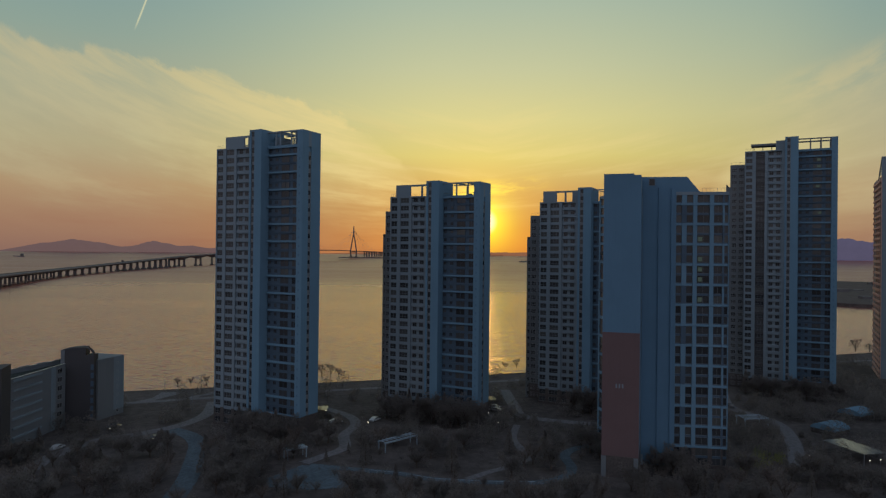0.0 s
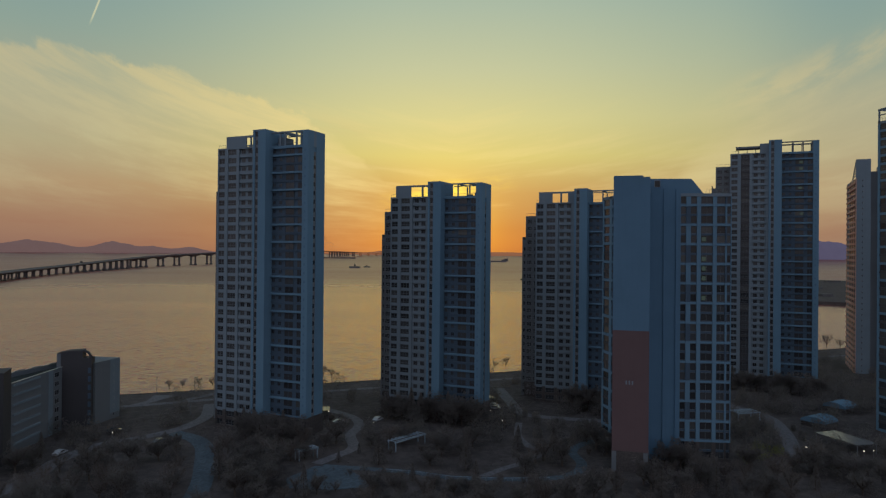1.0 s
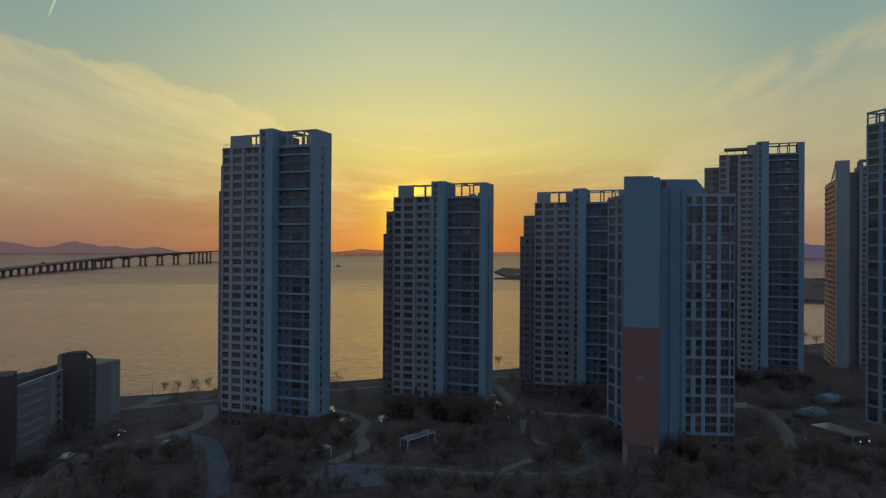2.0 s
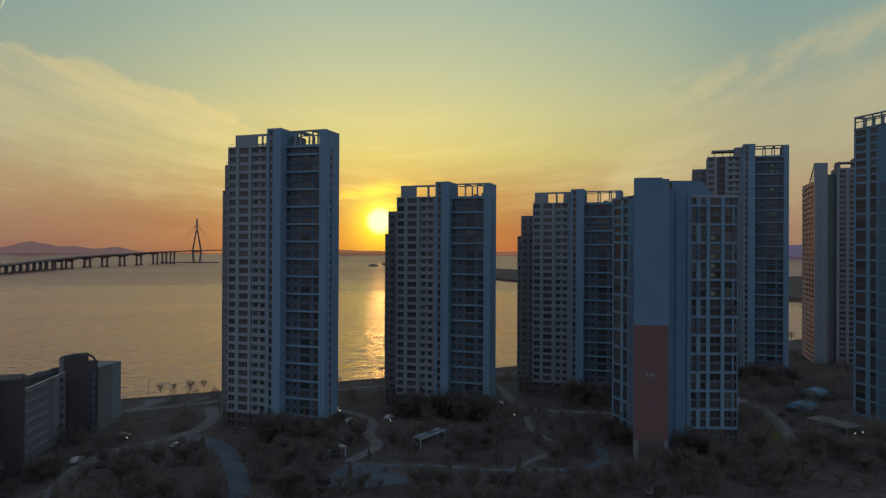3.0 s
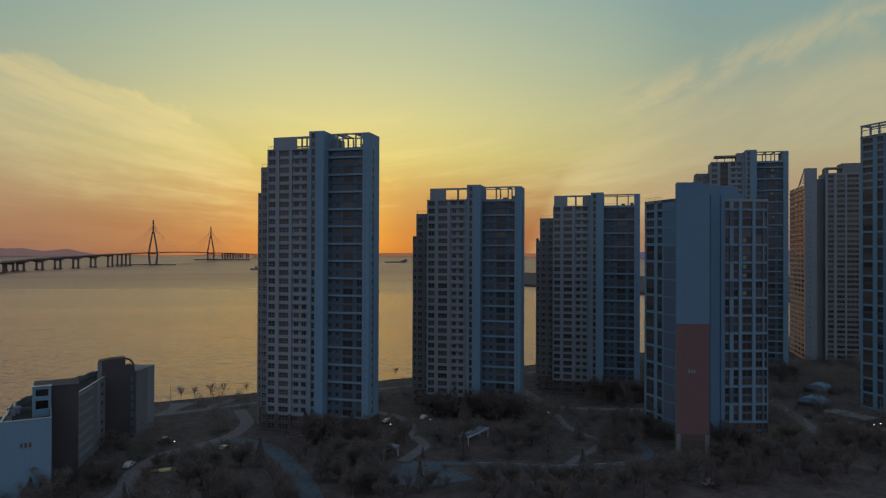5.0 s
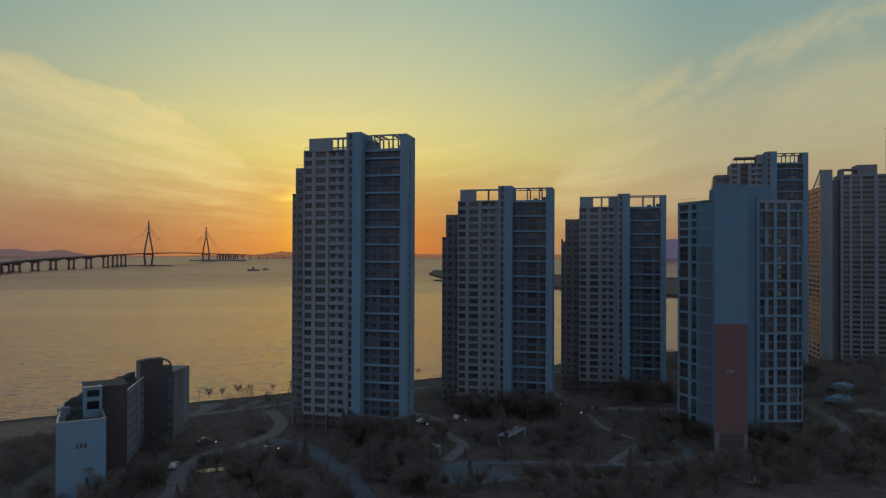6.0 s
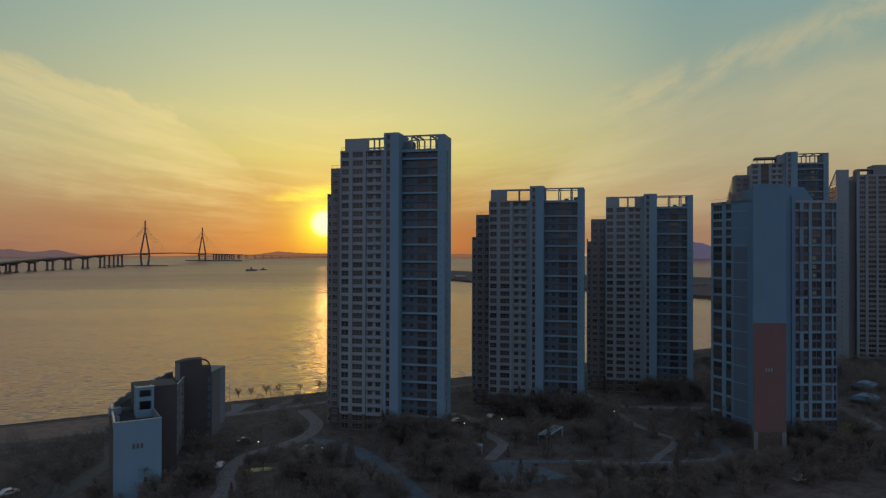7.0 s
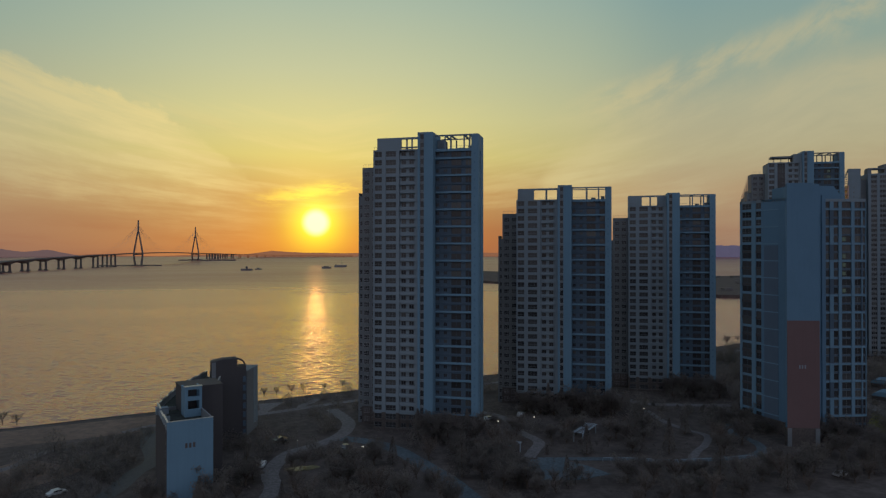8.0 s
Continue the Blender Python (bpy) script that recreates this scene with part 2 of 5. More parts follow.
ROOF = make_material("roof_screed", (0.04, 0.046, 0.044), 0.95, 0.3, 1.5, spec=0.1)
STEEL = make_material("painted_steel", (0.18, 0.18, 0.19), 0.5, 0.2, 0.5)
COPING = make_material("pale_coping", (0.42, 0.42, 0.38), 0.35, 0.2, 0.5)
GLOSS = make_material("glossy_ribbed_sheet", (0.17, 0.17, 0.165), 0.22, 0.2, 0.5)
CAR_WHITE = make_material("white_car_paint", (0.42, 0.43, 0.44), 0.2, 0.1, 0.6)
CAR_GREY = make_material("grey_car_paint", (0.10, 0.10, 0.11), 0.2, 0.1, 0.6)
WHITE = make_material("white_steel", (0.30, 0.37, 0.43), 0.5, 0.1, 0.5)
FRAME = make_material("window_frame_white", (0.27, 0.28, 0.29), 0.5, 0.1, 0.4)
GLASS = make_glass("window_glass", (0.051, 0.052, 0.055))
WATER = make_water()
SOIL = make_material("soil_and_grass", (0.11, 0.091, 0.084), 0.95, 0.5, 2.2, 0.25, second=(0.07, 0.058, 0.054), stain=0.5, spec=0.1)
EARTH = make_material("bare_brown_earth", (0.17, 0.112, 0.085), 0.95, 0.4, 2.5, 0.2, second=(0.11, 0.078, 0.064), stain=0.6)
ROCK = make_material("shore_rock", (0.07, 0.065, 0.06), 0.9, 0.5, 1.0, 0.4)
PAVING = make_material("pale_paving", (0.16, 0.15, 0.156), 0.85, 0.35, 0.8, 0.01, spec=0.15)
BLUE_PAVING = make_material("blue_rubber_paving", (0.10, 0.128, 0.15), 0.85, 0.35, 0.8, 0.01, stain=0.5, spec=0.15)
ASPHALT = make_material("asphalt", (0.065, 0.065, 0.068), 0.8, 0.3, 0.4)
BARK = make_material("bark", (0.12, 0.09, 0.07), 0.95, 0.4, 0.15)


def make_leaf(name, colour, second):
    """Thin leaves and twigs: half of the light passes through them."""
    m = bpy.data.materials.new(name)
    m.use_nodes = True
    N = Nodes(m.node_tree)
    where = N.add("ShaderNodeNewGeometry").outputs["Position"]
    col = N.mix(N.step(N.noise(where, 0.25, 4, 0.6), 0.35, 0.65), (*colour, 1), (*second, 1))
    col = N.mix(N.math("MULTIPLY", N.add("ShaderNodeObjectInfo").outputs["Random"], 0.5), col, tuple(c * 0.7 for c in second) + (1,))
    skin, glow, both, out = N.add("ShaderNodeBsdfDiffuse"), N.add("ShaderNodeBsdfTranslucent"), N.add("ShaderNodeMixShader"), N.add("ShaderNodeOutputMaterial")
    N.link(col, skin.inputs[0])
    N.link(col, glow.inputs[0])
    both.inputs[0].default_value = 0.58
    N.link(skin.outputs[0], both.inputs[1])
    N.link(glow.outputs[0], both.inputs[2])
    N.link(both.outputs[0], out.inputs[0])
    return m


LEAF = make_leaf("evergreen_leaf", (0.215, 0.193, 0.178), (0.19, 0.17, 0.158))
HEDGE = make_leaf("yellow_green_leaf", (0.27, 0.27, 0.09), (0.2, 0.21, 0.08))
TWIG = make_leaf("bare_twig", (0.225, 0.185, 0.165), (0.19, 0.16, 0.146))


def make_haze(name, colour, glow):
    """Far land and bridge; the haze of lit air is put in as surface glow."""
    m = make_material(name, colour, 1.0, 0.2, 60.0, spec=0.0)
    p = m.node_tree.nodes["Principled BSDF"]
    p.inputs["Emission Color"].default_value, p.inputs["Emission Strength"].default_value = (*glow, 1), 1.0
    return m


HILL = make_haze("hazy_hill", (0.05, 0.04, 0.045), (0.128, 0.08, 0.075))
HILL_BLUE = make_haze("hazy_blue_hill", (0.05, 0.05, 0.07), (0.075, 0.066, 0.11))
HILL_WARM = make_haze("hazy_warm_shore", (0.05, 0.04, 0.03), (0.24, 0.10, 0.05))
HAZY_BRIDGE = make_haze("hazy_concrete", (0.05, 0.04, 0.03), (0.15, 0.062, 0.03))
LIT = bpy.data.materials.new("lamp_light")
LIT.use_nodes = True
LIT.node_tree.nodes["Principled BSDF"].inputs["Emission Color"].default_value = (1.0, 0.85, 0.6, 1)
LIT.node_tree.nodes["Principled BSDF"].inputs["Emission Strength"].default_value = 2.0

ROOM_LIGHT = bpy.data.materials.new("room_light")
ROOM_LIGHT.use_nodes = True
ROOM_LIGHT.node_tree.nodes["Principled BSDF"].inputs["Base Color"].default_value = (0.06, 0.07, 0.06, 1)
ROOM_LIGHT.node_tree.nodes["Principled BSDF"].inputs["Emission Color"].default_value = (0.6, 1.0, 0.65, 1)
ROOM_LIGHT.node_tree.nodes["Principled BSDF"].inputs["Emission Strength"].default_value = 0.028

# ---- mesh helpers ----


class Mesh:
    """Collects boxes and prisms, then makes one mesh of them."""

    def __init__(self):
        self.v, self.f, self.m = [], [], []

    def poly(self, points, faces, m=0):
        k = len(self.v)
        self.v += [tuple(p) for p in points]
        self.f += [tuple(k + i for i in f) for f in faces]
        self.m += [m] * len(faces)
        return self

    def box(self, x0, x1, y0, y1, z0, z1, m=0):
        pts = [(x, y, z) for z in (z0, z1) for x, y in ((x0, y0), (x1, y0), (x1, y1), (x0, y1))]
        return self.poly(pts, [(3, 2, 1, 0), (4, 5, 6, 7), (0, 1, 5, 4), (1, 2, 6, 5), (2, 3, 7, 6), (3, 0, 4, 7)], m)

    def prism(self, outline, z0, z1, m=0):
        """An upright prism on an outline that runs counter-clockwise from above."""
        n = len(outline)
        pts = [(x, y, z0) for x, y in outline] + [(x, y, z1) for x, y in outline]
        faces = [tuple(range(n - 1, -1, -1)), tuple(range(n, 2 * n))] + [(i, (i + 1) % n, n + (i + 1) % n, n + i) for i in range(n)]
        return self.poly(pts, faces, m)

    def plate(self, xs, zs, y0, y1, holes=None, m=0):
        """One upright plate with openings: cells between odd cuts are open, or those that holes names."""
        nx, nz = len(xs), len(zs)
        pts = [(x, y, z) for y in (y0, y1) for z in zs for x in xs]

        def full(i, k):
            if not (0 <= i < nx - 1 and 0 <= k < nz - 1):
                return False
            return not ((i, k) in holes if holes is not None else (i % 2 == 1 and k % 2 == 1))
        faces = []
        back = nx * nz
        for k in range(nz - 1):
            for i in range(nx - 1):
                if not full(i, k):
                    continue
                a, b, c, d = k * nx + i, k * nx + i + 1, (k + 1) * nx + i + 1, (k + 1) * nx + i
                faces += [(a, b, c, d), (back + d, back + c, back + b, back + a)]
                for p, q, gone in ((b, a, full(i, k - 1)), (d, c, full(i, k + 1)), (a, d, full(i - 1, k)), (c, b, full(i + 1, k))):
                    if not gone:
                        faces.append((p, q, back + q, back + p))
        return self.poly(pts, faces, m)

    def beam(self, a, b, r0, r1=None, sides=6, m=0):
        """A tapered round bar from a to b."""
        a, b = Vector(a), Vector(b)
        r1 = r0 if r1 is None else r1
        q = (b - a).to_track_quat("Z", "Y")
        pts = []
        for c, r in ((a, r0), (b, r1)):
            for i in range(sides):
                t = 2 * math.pi * i / sides
                pts.append(c + q @ Vector((r * math.cos(t), r * math.sin(t), 0)))
        faces = [(i, (i + 1) % sides, sides + (i + 1) % sides, sides + i) for i in range(sides)]
        return self.poly(pts, faces + [tuple(range(sides - 1, -1, -1)), tuple(range(sides, 2 * sides))], m)

    def data(self, name, *mats):
        me = bpy.data.meshes.new(name)
        me.from_pydata(self.v, [], self.f)
        for m in mats:
            me.materials.append(m)
        if len(mats) > 1:
            me.polygons.foreach_set("material_index", self.m)
        me.update()
        return me


def part(name, mesh, mats, parent, m=None, label=""):
    """One mesh object under a thing or a part; mesh may be a Mesh or ready mesh data."""
    if isinstance(mesh, Mesh):
        mesh = mesh.data(name, *(mats if isinstance(mats, (tuple, list)) else (mats,)))
    ob = new(name, mesh)
    ob.parent = parent
    if m is not None:
        ob.matrix_basis = m
    return tagged(ob, label)


def thing(name, m, label, category, group="", kind=""):
    ob = new(name)
    ob.empty_display_size = 2
    ob.matrix_basis = m
    return tagged(ob, label, category, group, kind)


def solid(name, mesh, mats, label, category="", group="", kind="", m=None):
    ob = new(name, mesh.data(name, *(mats if isinstance(mats, (tuple, list)) else (mats,))))
    if m is not None:
        ob.matrix_basis = m
    return tagged(ob, label, category, group, kind)


def along(p0, p1):
    """The frame of a facade that runs from p0 (left, seen from outside) to p1: x along it, y inwards."""
    d = Vector((p1[0] - p0[0], p1[1] - p0[1], 0)).normalized()
    return Matrix.Translation((p0[0], p0[1], 0)) @ Matrix(((d.x, -d.y, 0, 0), (d.y, d.x, 0, 0), (0, 0, 1, 0), (0, 0, 0, 1)))


WINDOWS = {}


def window(parent, m, w, h, bars=1, rail=0.0, edge=None):
    """A framed window with its pane; its lower left corner is at m, it looks along -y."""
    edge = edge or FRAME
    key = (round(w, 2), round(h, 2), bars, rail, edge.name)
    if key not in WINDOWS:
        t = 0.07
        xs, zs = [0, t], [0, t]
        for i in range(bars):
            x = w * (i + 1) / (bars + 1)
            xs += [x - t / 2, x + t / 2]
        if rail:
            zs += [rail - t / 2, rail + t / 2]
        f = Mesh().plate(xs + [w - t, w], zs + [h - t, h], 0, 0.12)
        g = Mesh().box(0.02, w - 0.02, 0.05, 0.08, 0.02, h - 0.02)
        WINDOWS[key] = (f.data("window", edge), g.data("pane", GLASS))
    frame_data, pane_data = WINDOWS[key]
    win = part("window", frame_data, None, parent, m)
    part("pane", pane_data, None, win)
    return win


BOXES = {}


def block(name, parent, m, dx, dy, dz, mat, label=""):
    """A box-shaped part that shares its mesh with others of its size; its lower left front corner is at m."""
    key = (name, round(dx, 2), round(dy, 2), round(dz, 2), mat.name)
    if key not in BOXES:
        BOXES[key] = Mesh().box(0, dx, 0, dy, 0, dz).data(name, mat)
    return part(name, BOXES[key], None, parent, m, label)


def at(x, y, z, turn=0):
    return pose(x, y, z, 0, 0, turn)

# ---- sea, land and distance ----
SHORE_LINE = [(-2600, 60), (-900, 165), (-450, 216), (-300, 242), (-201, 264.5), (-151, 280), (-104, 293), (-35, 314), (34, 337), (187, 393), (270, 424), (480, 486), (900, 570), (2600, 800)]
SHORE = [(x, y - 7) for x, y in SHORE_LINE]


def make_sea():
    """One sheet to the horizon; it swells up a little where the far water meets the sky."""
    s = Mesh()
    rings = [0, 150, 300, 500, 800, 1200, 1700, 2300, 3000, 3600, 3750, 3900, 4050, 4200, 4350, 4500, 4650, 4750, 4850, 4930]
    cols = 96

    def level(r):
        t = min(max((r - 3750) / 1180, 0), 1)
        return -2.9 + 38.5 * t * t * (1.9 - 0.9 * t)
    pts = [(r * math.sin(2 * math.pi * i / cols), r * math.cos(2 * math.pi * i / cols), level(r)) for r in rings[1:] for i in range(cols)]
    pts.append((0, 0, -2.9))
    c = len(pts) - 1
    faces = [(c, (i + 1) % cols, i) for i in range(cols)]
    for k in range(len(rings) - 2):
        faces += [(k * cols + i, k * cols + (i + 1) % cols, (k + 1) * cols + (i + 1) % cols, (k + 1) * cols + i) for i in range(cols)]
    s.poly(pts, [f[::-1] for f in faces])
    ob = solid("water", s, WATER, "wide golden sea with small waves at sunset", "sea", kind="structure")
    for p in ob.data.polygons:
        p.use_smooth = True
    return ob


make_sea()
GROUND = 1.0


def make_land():
    """The flat reclaimed land with its rock bank along the water."""
    g = Mesh()
    ring = [(-2600, -2600), (2600, -2600)] + SHORE[::-1]
    n = len(ring)
    g.poly([(x, y, GROUND) for x, y in ring], [tuple(range(n))])
    bm = bmesh.new()
    me = g.data("ground", SOIL)
    bm.from_mesh(me)
    bmesh.ops.triangulate(bm, faces=bm.faces[:])
    bm.to_mesh(me)
    bm.free()
    tagged(new("ground", me), "dark flat ground of soil and dry grass by the sea", "ground", kind="structure")
    k = Mesh()
    rng = random.Random(4)
    line = []
    for (x0, y0), (x1, y1) in zip(SHORE, SHORE[1:]):
        steps = max(1, int(math.hypot(x1 - x0, y1 - y0) / 6))
        line += [(x0 + (x1 - x0) * i / steps, y0 + (y1 - y0) * i / steps) for i in range(steps)]
    line.append(SHORE[-1])
    pts = []
    for x, y in line:
        pts += [(x, y - 0.6, GROUND - 0.4), (x, y - 0.3 + rng.uniform(-0.2, 0.2), GROUND + 0.25), (x, y + 2.0 + rng.uniform(-0.6, 0.6), GROUND - 1.6), (x, y + 5.5 + rng.uniform(-1, 1), -3.6)]
    faces = [(4 * i + j, 4 * i + j + 1, 4 * i + j + 5, 4 * i + j + 4) for i in range(len(line) - 1) for j in range(3)]
    k.poly(pts, faces)
    solid("shore_bank", k, ROCK, "dark rock bank between the land and the sea", "bank", kind="structure")


make_land()


def ribbon(name, points, width, mat, label, z=0.03, category="path", kerb=0.0):
    """A paved strip along a smooth line through the points."""
    pts = [Vector((*p, 0)) for p in points]
    fine = []
    for i in range(len(pts) - 1):
        a, b, c, d = pts[max(i - 1, 0)], pts[i], pts[i + 1], pts[min(i + 2, len(pts) - 1)]
        for k in range(8):
            t = k / 8
            fine.append(0.5 * ((2 * b) + (c - a) * t + (2 * a - 5 * b + 4 * c - d) * t * t + (3 * b - a - 3 * c + d) * t ** 3))
    fine.append(pts[-1])
    m = Mesh()
    row = []
    for i, p in enumerate(fine):
        d = (fine[min(i + 1, len(fine) - 1)] - fine[max(i - 1, 0)]).normalized()
        n = Vector((-d.y, d.x, 0)) * width / 2
        row += [(*(p + n).xy, GROUND - 0.1), (*(p + n).xy, GROUND + z), (*(p - n).xy, GROUND + z), (*(p - n).xy, GROUND - 0.1)]
    m.poly(row, [(4 * i + j, 4 * i + 4 + j, 4 * i + 5 + j, 4 * i + 1 + j) for i in range(len(fine) - 1) for j in range(3)])
    return solid(name, m, mat, label, category, kind="structure")


ribbon("bare_ground", [(-520, 186), (-380, 205), (-290, 223), (-205, 242), (-160, 254), (-128, 262)], 22.0, EARTH, "strip of bare brown earth along the shore", 0.015, "earth")
ribbon("bare_ground", [(-330, 160), (-230, 178), (-185, 196), (-168, 214)], 24.0, EARTH, "patch of bare brown earth beside the lane", 0.012, "earth")
PROMENADE = [(-157, 245), (-148, 252.5), (-135, 256.5), (-118, 259), (-100, 266), (-83, 273), (-43, 287), (-16, 296), (40, 315), (190, 368), (300, 400), (500, 450)]
GARDEN_WALK = [(-112, 150), (-111, 168), (-109, 180), (-110, 190), (-108, 201), (-104, 209.5), (-98, 214), (-91, 221), (-86, 230), (-84, 243), (-88, 262)]
LANE = [(-158, 165), (-148, 185), (-145, 200), (-142, 211), (-146, 228), (-150, 250)]
BED_WALK = [(-88, 221), (-80, 215), (-74, 206), (-71, 197), (-68.5, 188), (-65, 174), (-63, 160)]
COURT_DRIVE = [(-44, 254), (-33, 242), (-29, 230), (-31, 217), (-29, 203), (-34, 194), (-38, 188)]
ARC_WALK = [(-36, 186), (-19, 182), (-11, 180), (-1, 175.5), (12, 174), (24, 174), (32, 178), (36, 186), (36, 197), (40, 204), (47, 209)]
CROSS_WALK = [(7, 176), (13, 182), (19, 187), (26, 196), (24, 205), (23, 216), (26, 232)]
TOWER_DRIVE = [(27, 291), (28, 262), (29, 246), (38, 239), (62, 232)]
EAST_DRIVE = [(100, 190), (112, 216), (118, 240), (112, 262), (120, 290)]
SHORE_STEP = [(-99, 265), (-98.5, 271), (-95, 276), (-92, 282)]
ribbon("road", PROMENADE, 3.6, PAVING, "pale promenade running along the shore", 0.03)
ribbon("road", [(-420, 120), (-300, 150), (-205, 190), (-180.6, 211.3), (-176.9, 221.2), (-173, 229)], 3.0, PAVING, "pale footpath ending beside the bare earth", 0.03)
ribbon("road", GARDEN_WALK, 4.6, PAVING, "pale curved footpath through the gardens", 0.035)
ribbon("road", LANE, 5.0, ASPHALT, "dark asphalt lane beside the low block", 0.03)
ribbon("pavement", BED_WALK, 5.4, BLUE_PAVING, "bluish paved walk between the planting beds", 0.045)
ribbon("pavement", COURT_DRIVE, 3.6, PAVING, "pale paved drive winding past the tall tower", 0.05)
ribbon("pavement", ARC_WALK, 3.0, BLUE_PAVING, "bluish paved walk curving through the garden", 0.052)
ribbon("pavement", CROSS_WALK, 2.4, PAVING, "narrow pale path crossing the garden beds", 0.042)
ribbon("pavement", TOWER_DRIVE, 4.6, PAVING, "pale driveway behind the towers", 0.04)
ribbon("pavement", EAST_DRIVE, 4.6, PAVING, "pale drive between the far towers", 0.04)
ribbon("pavement", SHORE_STEP, 3.2, PAVING, "short pale path from the promenade to the shore", 0.034)


def paved_yard(name, outline, mat, label, z):
    solid(name, Mesh().prism(outline, GROUND - 0.1, GROUND + z), mat, label, "paving", kind="structure")


paved_yard("pavement", [(-118, 260), (-112, 262), (-109, 270), (-105, 279), (-115, 278), (-114, 268)], PAVING, "pale paved viewing deck by the water", 0.06)
paved_yard("pavement", [(-46, 173), (-44, 169), (-32, 167), (-22, 169), (-25, 177), (-30, 185), (-38, 186)], BLUE_PAVING, "blue rubber play area among the planting", 0.06)


def make_spit():
    m = Mesh()
    pts = [(288, 1575), (312, 1400), (330, 1330), (420, 1060), (500, 835), (700, 700), (1200, 640), (2600, 700), (2600, 2300), (1500, 1750), (1020, 1510), (820, 1650), (560, 2100), (446, 2470), (330, 2000)]
    m.prism(pts, -4.0, 1.5)
    ob = solid("far_land", m, SOIL, "low dark reclaimed land across the water", "land", kind="structure")
    t = Mesh()
    rng = random.Random(8)
    for i in range(60):
        x = rng.uniform(560, 1500)
        y = 850 + rng.random() * 550 + (x - 560) * 0.1
        w, h = rng.uniform(6, 30), rng.uniform(1.5, 5.0)
        t.box(x, x + w, y, y + rng.uniform(6, 12), 1.4, 1.5 + h)
    solid("far_shed", t, CONCRETE, "tiny grey sheds and heaps on the far land", "sheds", kind="stuff")


make_spit()


def make_hill(name, az0, az1, peaks, mat, label, centre=-45, far=4915, foot=34):
    """A low ridge on the skyline between two bearings; peaks are (bearing, height over the water, half-width)."""
    m = Mesh()
    nx, ny = 90, 5
    pts = []
    for j in range(ny):
        v = j / (ny - 1)
        for i in range(nx):
            az = az0 + (az1 - az0) * i / (nx - 1)
            fade = min(1, (az - az0) / 1.2, (az1 - az) / 1.2)
            h = sum(a * math.exp(-abs((az - c) / w) ** 1.7) for c, a, w in peaks) * fade
            h *= 1 + 0.10 * noise.noise((az * 1.7, v * 2, 7)) + 0.05 * noise.noise((az * 6, v * 5, 3))
            r = far + v * 60
            pts.append((centre + r * math.sin(radians(az)), r * math.cos(radians(az)), foot - 4 + (h + 4) * math.sin(math.pi * 0.5 * min(1, v * 1.4))))
    m.poly(pts, [(j * nx + i, j * nx + i + 1, (j + 1) * nx + i + 1, (j + 1) * nx + i) for j in range(ny - 1) for i in range(nx - 1)])
    ob = solid(name, m, mat, label, "hill", kind="structure")
    for p in ob.data.polygons:
        p.use_smooth = True


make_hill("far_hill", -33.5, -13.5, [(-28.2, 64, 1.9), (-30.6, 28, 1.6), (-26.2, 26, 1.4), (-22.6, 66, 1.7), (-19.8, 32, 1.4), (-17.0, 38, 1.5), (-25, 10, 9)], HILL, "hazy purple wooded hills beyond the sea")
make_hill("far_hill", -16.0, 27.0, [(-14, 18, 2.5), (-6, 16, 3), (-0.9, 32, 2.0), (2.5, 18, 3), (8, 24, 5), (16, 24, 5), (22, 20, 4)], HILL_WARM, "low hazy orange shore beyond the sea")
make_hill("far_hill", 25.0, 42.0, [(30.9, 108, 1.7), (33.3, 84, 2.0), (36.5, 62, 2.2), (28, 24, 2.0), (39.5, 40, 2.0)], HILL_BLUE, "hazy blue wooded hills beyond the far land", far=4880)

# ---- the long bridge ----
ROUTE = [(-640, 900), (-707, 1080), (-820, 1440), (-884, 1810), (-915, 2180), (-935, 2480), (-900, 2850), (-835, 3230), (-756, 3572), (-668, 3990), (-581, 4397), (-470, 4600), (-320, 4740), (-110, 4820), (160, 4850), (430, 4850)]
ROUTE_Z = [13.0, 14.0, 13.0, 18.0, 27, 34, 43, 52, 59, 63, 59, 56, 51, 46, 42, 41]


def on_route(s):
    """Place, height and heading on the bridge's line; s counts the route's points."""
    i = min(max(int(s), 0), len(ROUTE) - 2)
    t = s - i

    def cr(q):
        a, b, c, d = q[max(i - 1, 0)], q[i], q[i + 1], q[min(i + 2, len(q) - 1)]
        return 0.5 * (2 * b + (c - a) * t + (2 * a - 5 * b + 4 * c - d) * t * t + (3 * b - a - 3 * c + d) * t ** 3)
    return Vector((cr([p[0] for p in ROUTE]), cr([p[1] for p in ROUTE]), cr(ROUTE_Z)))


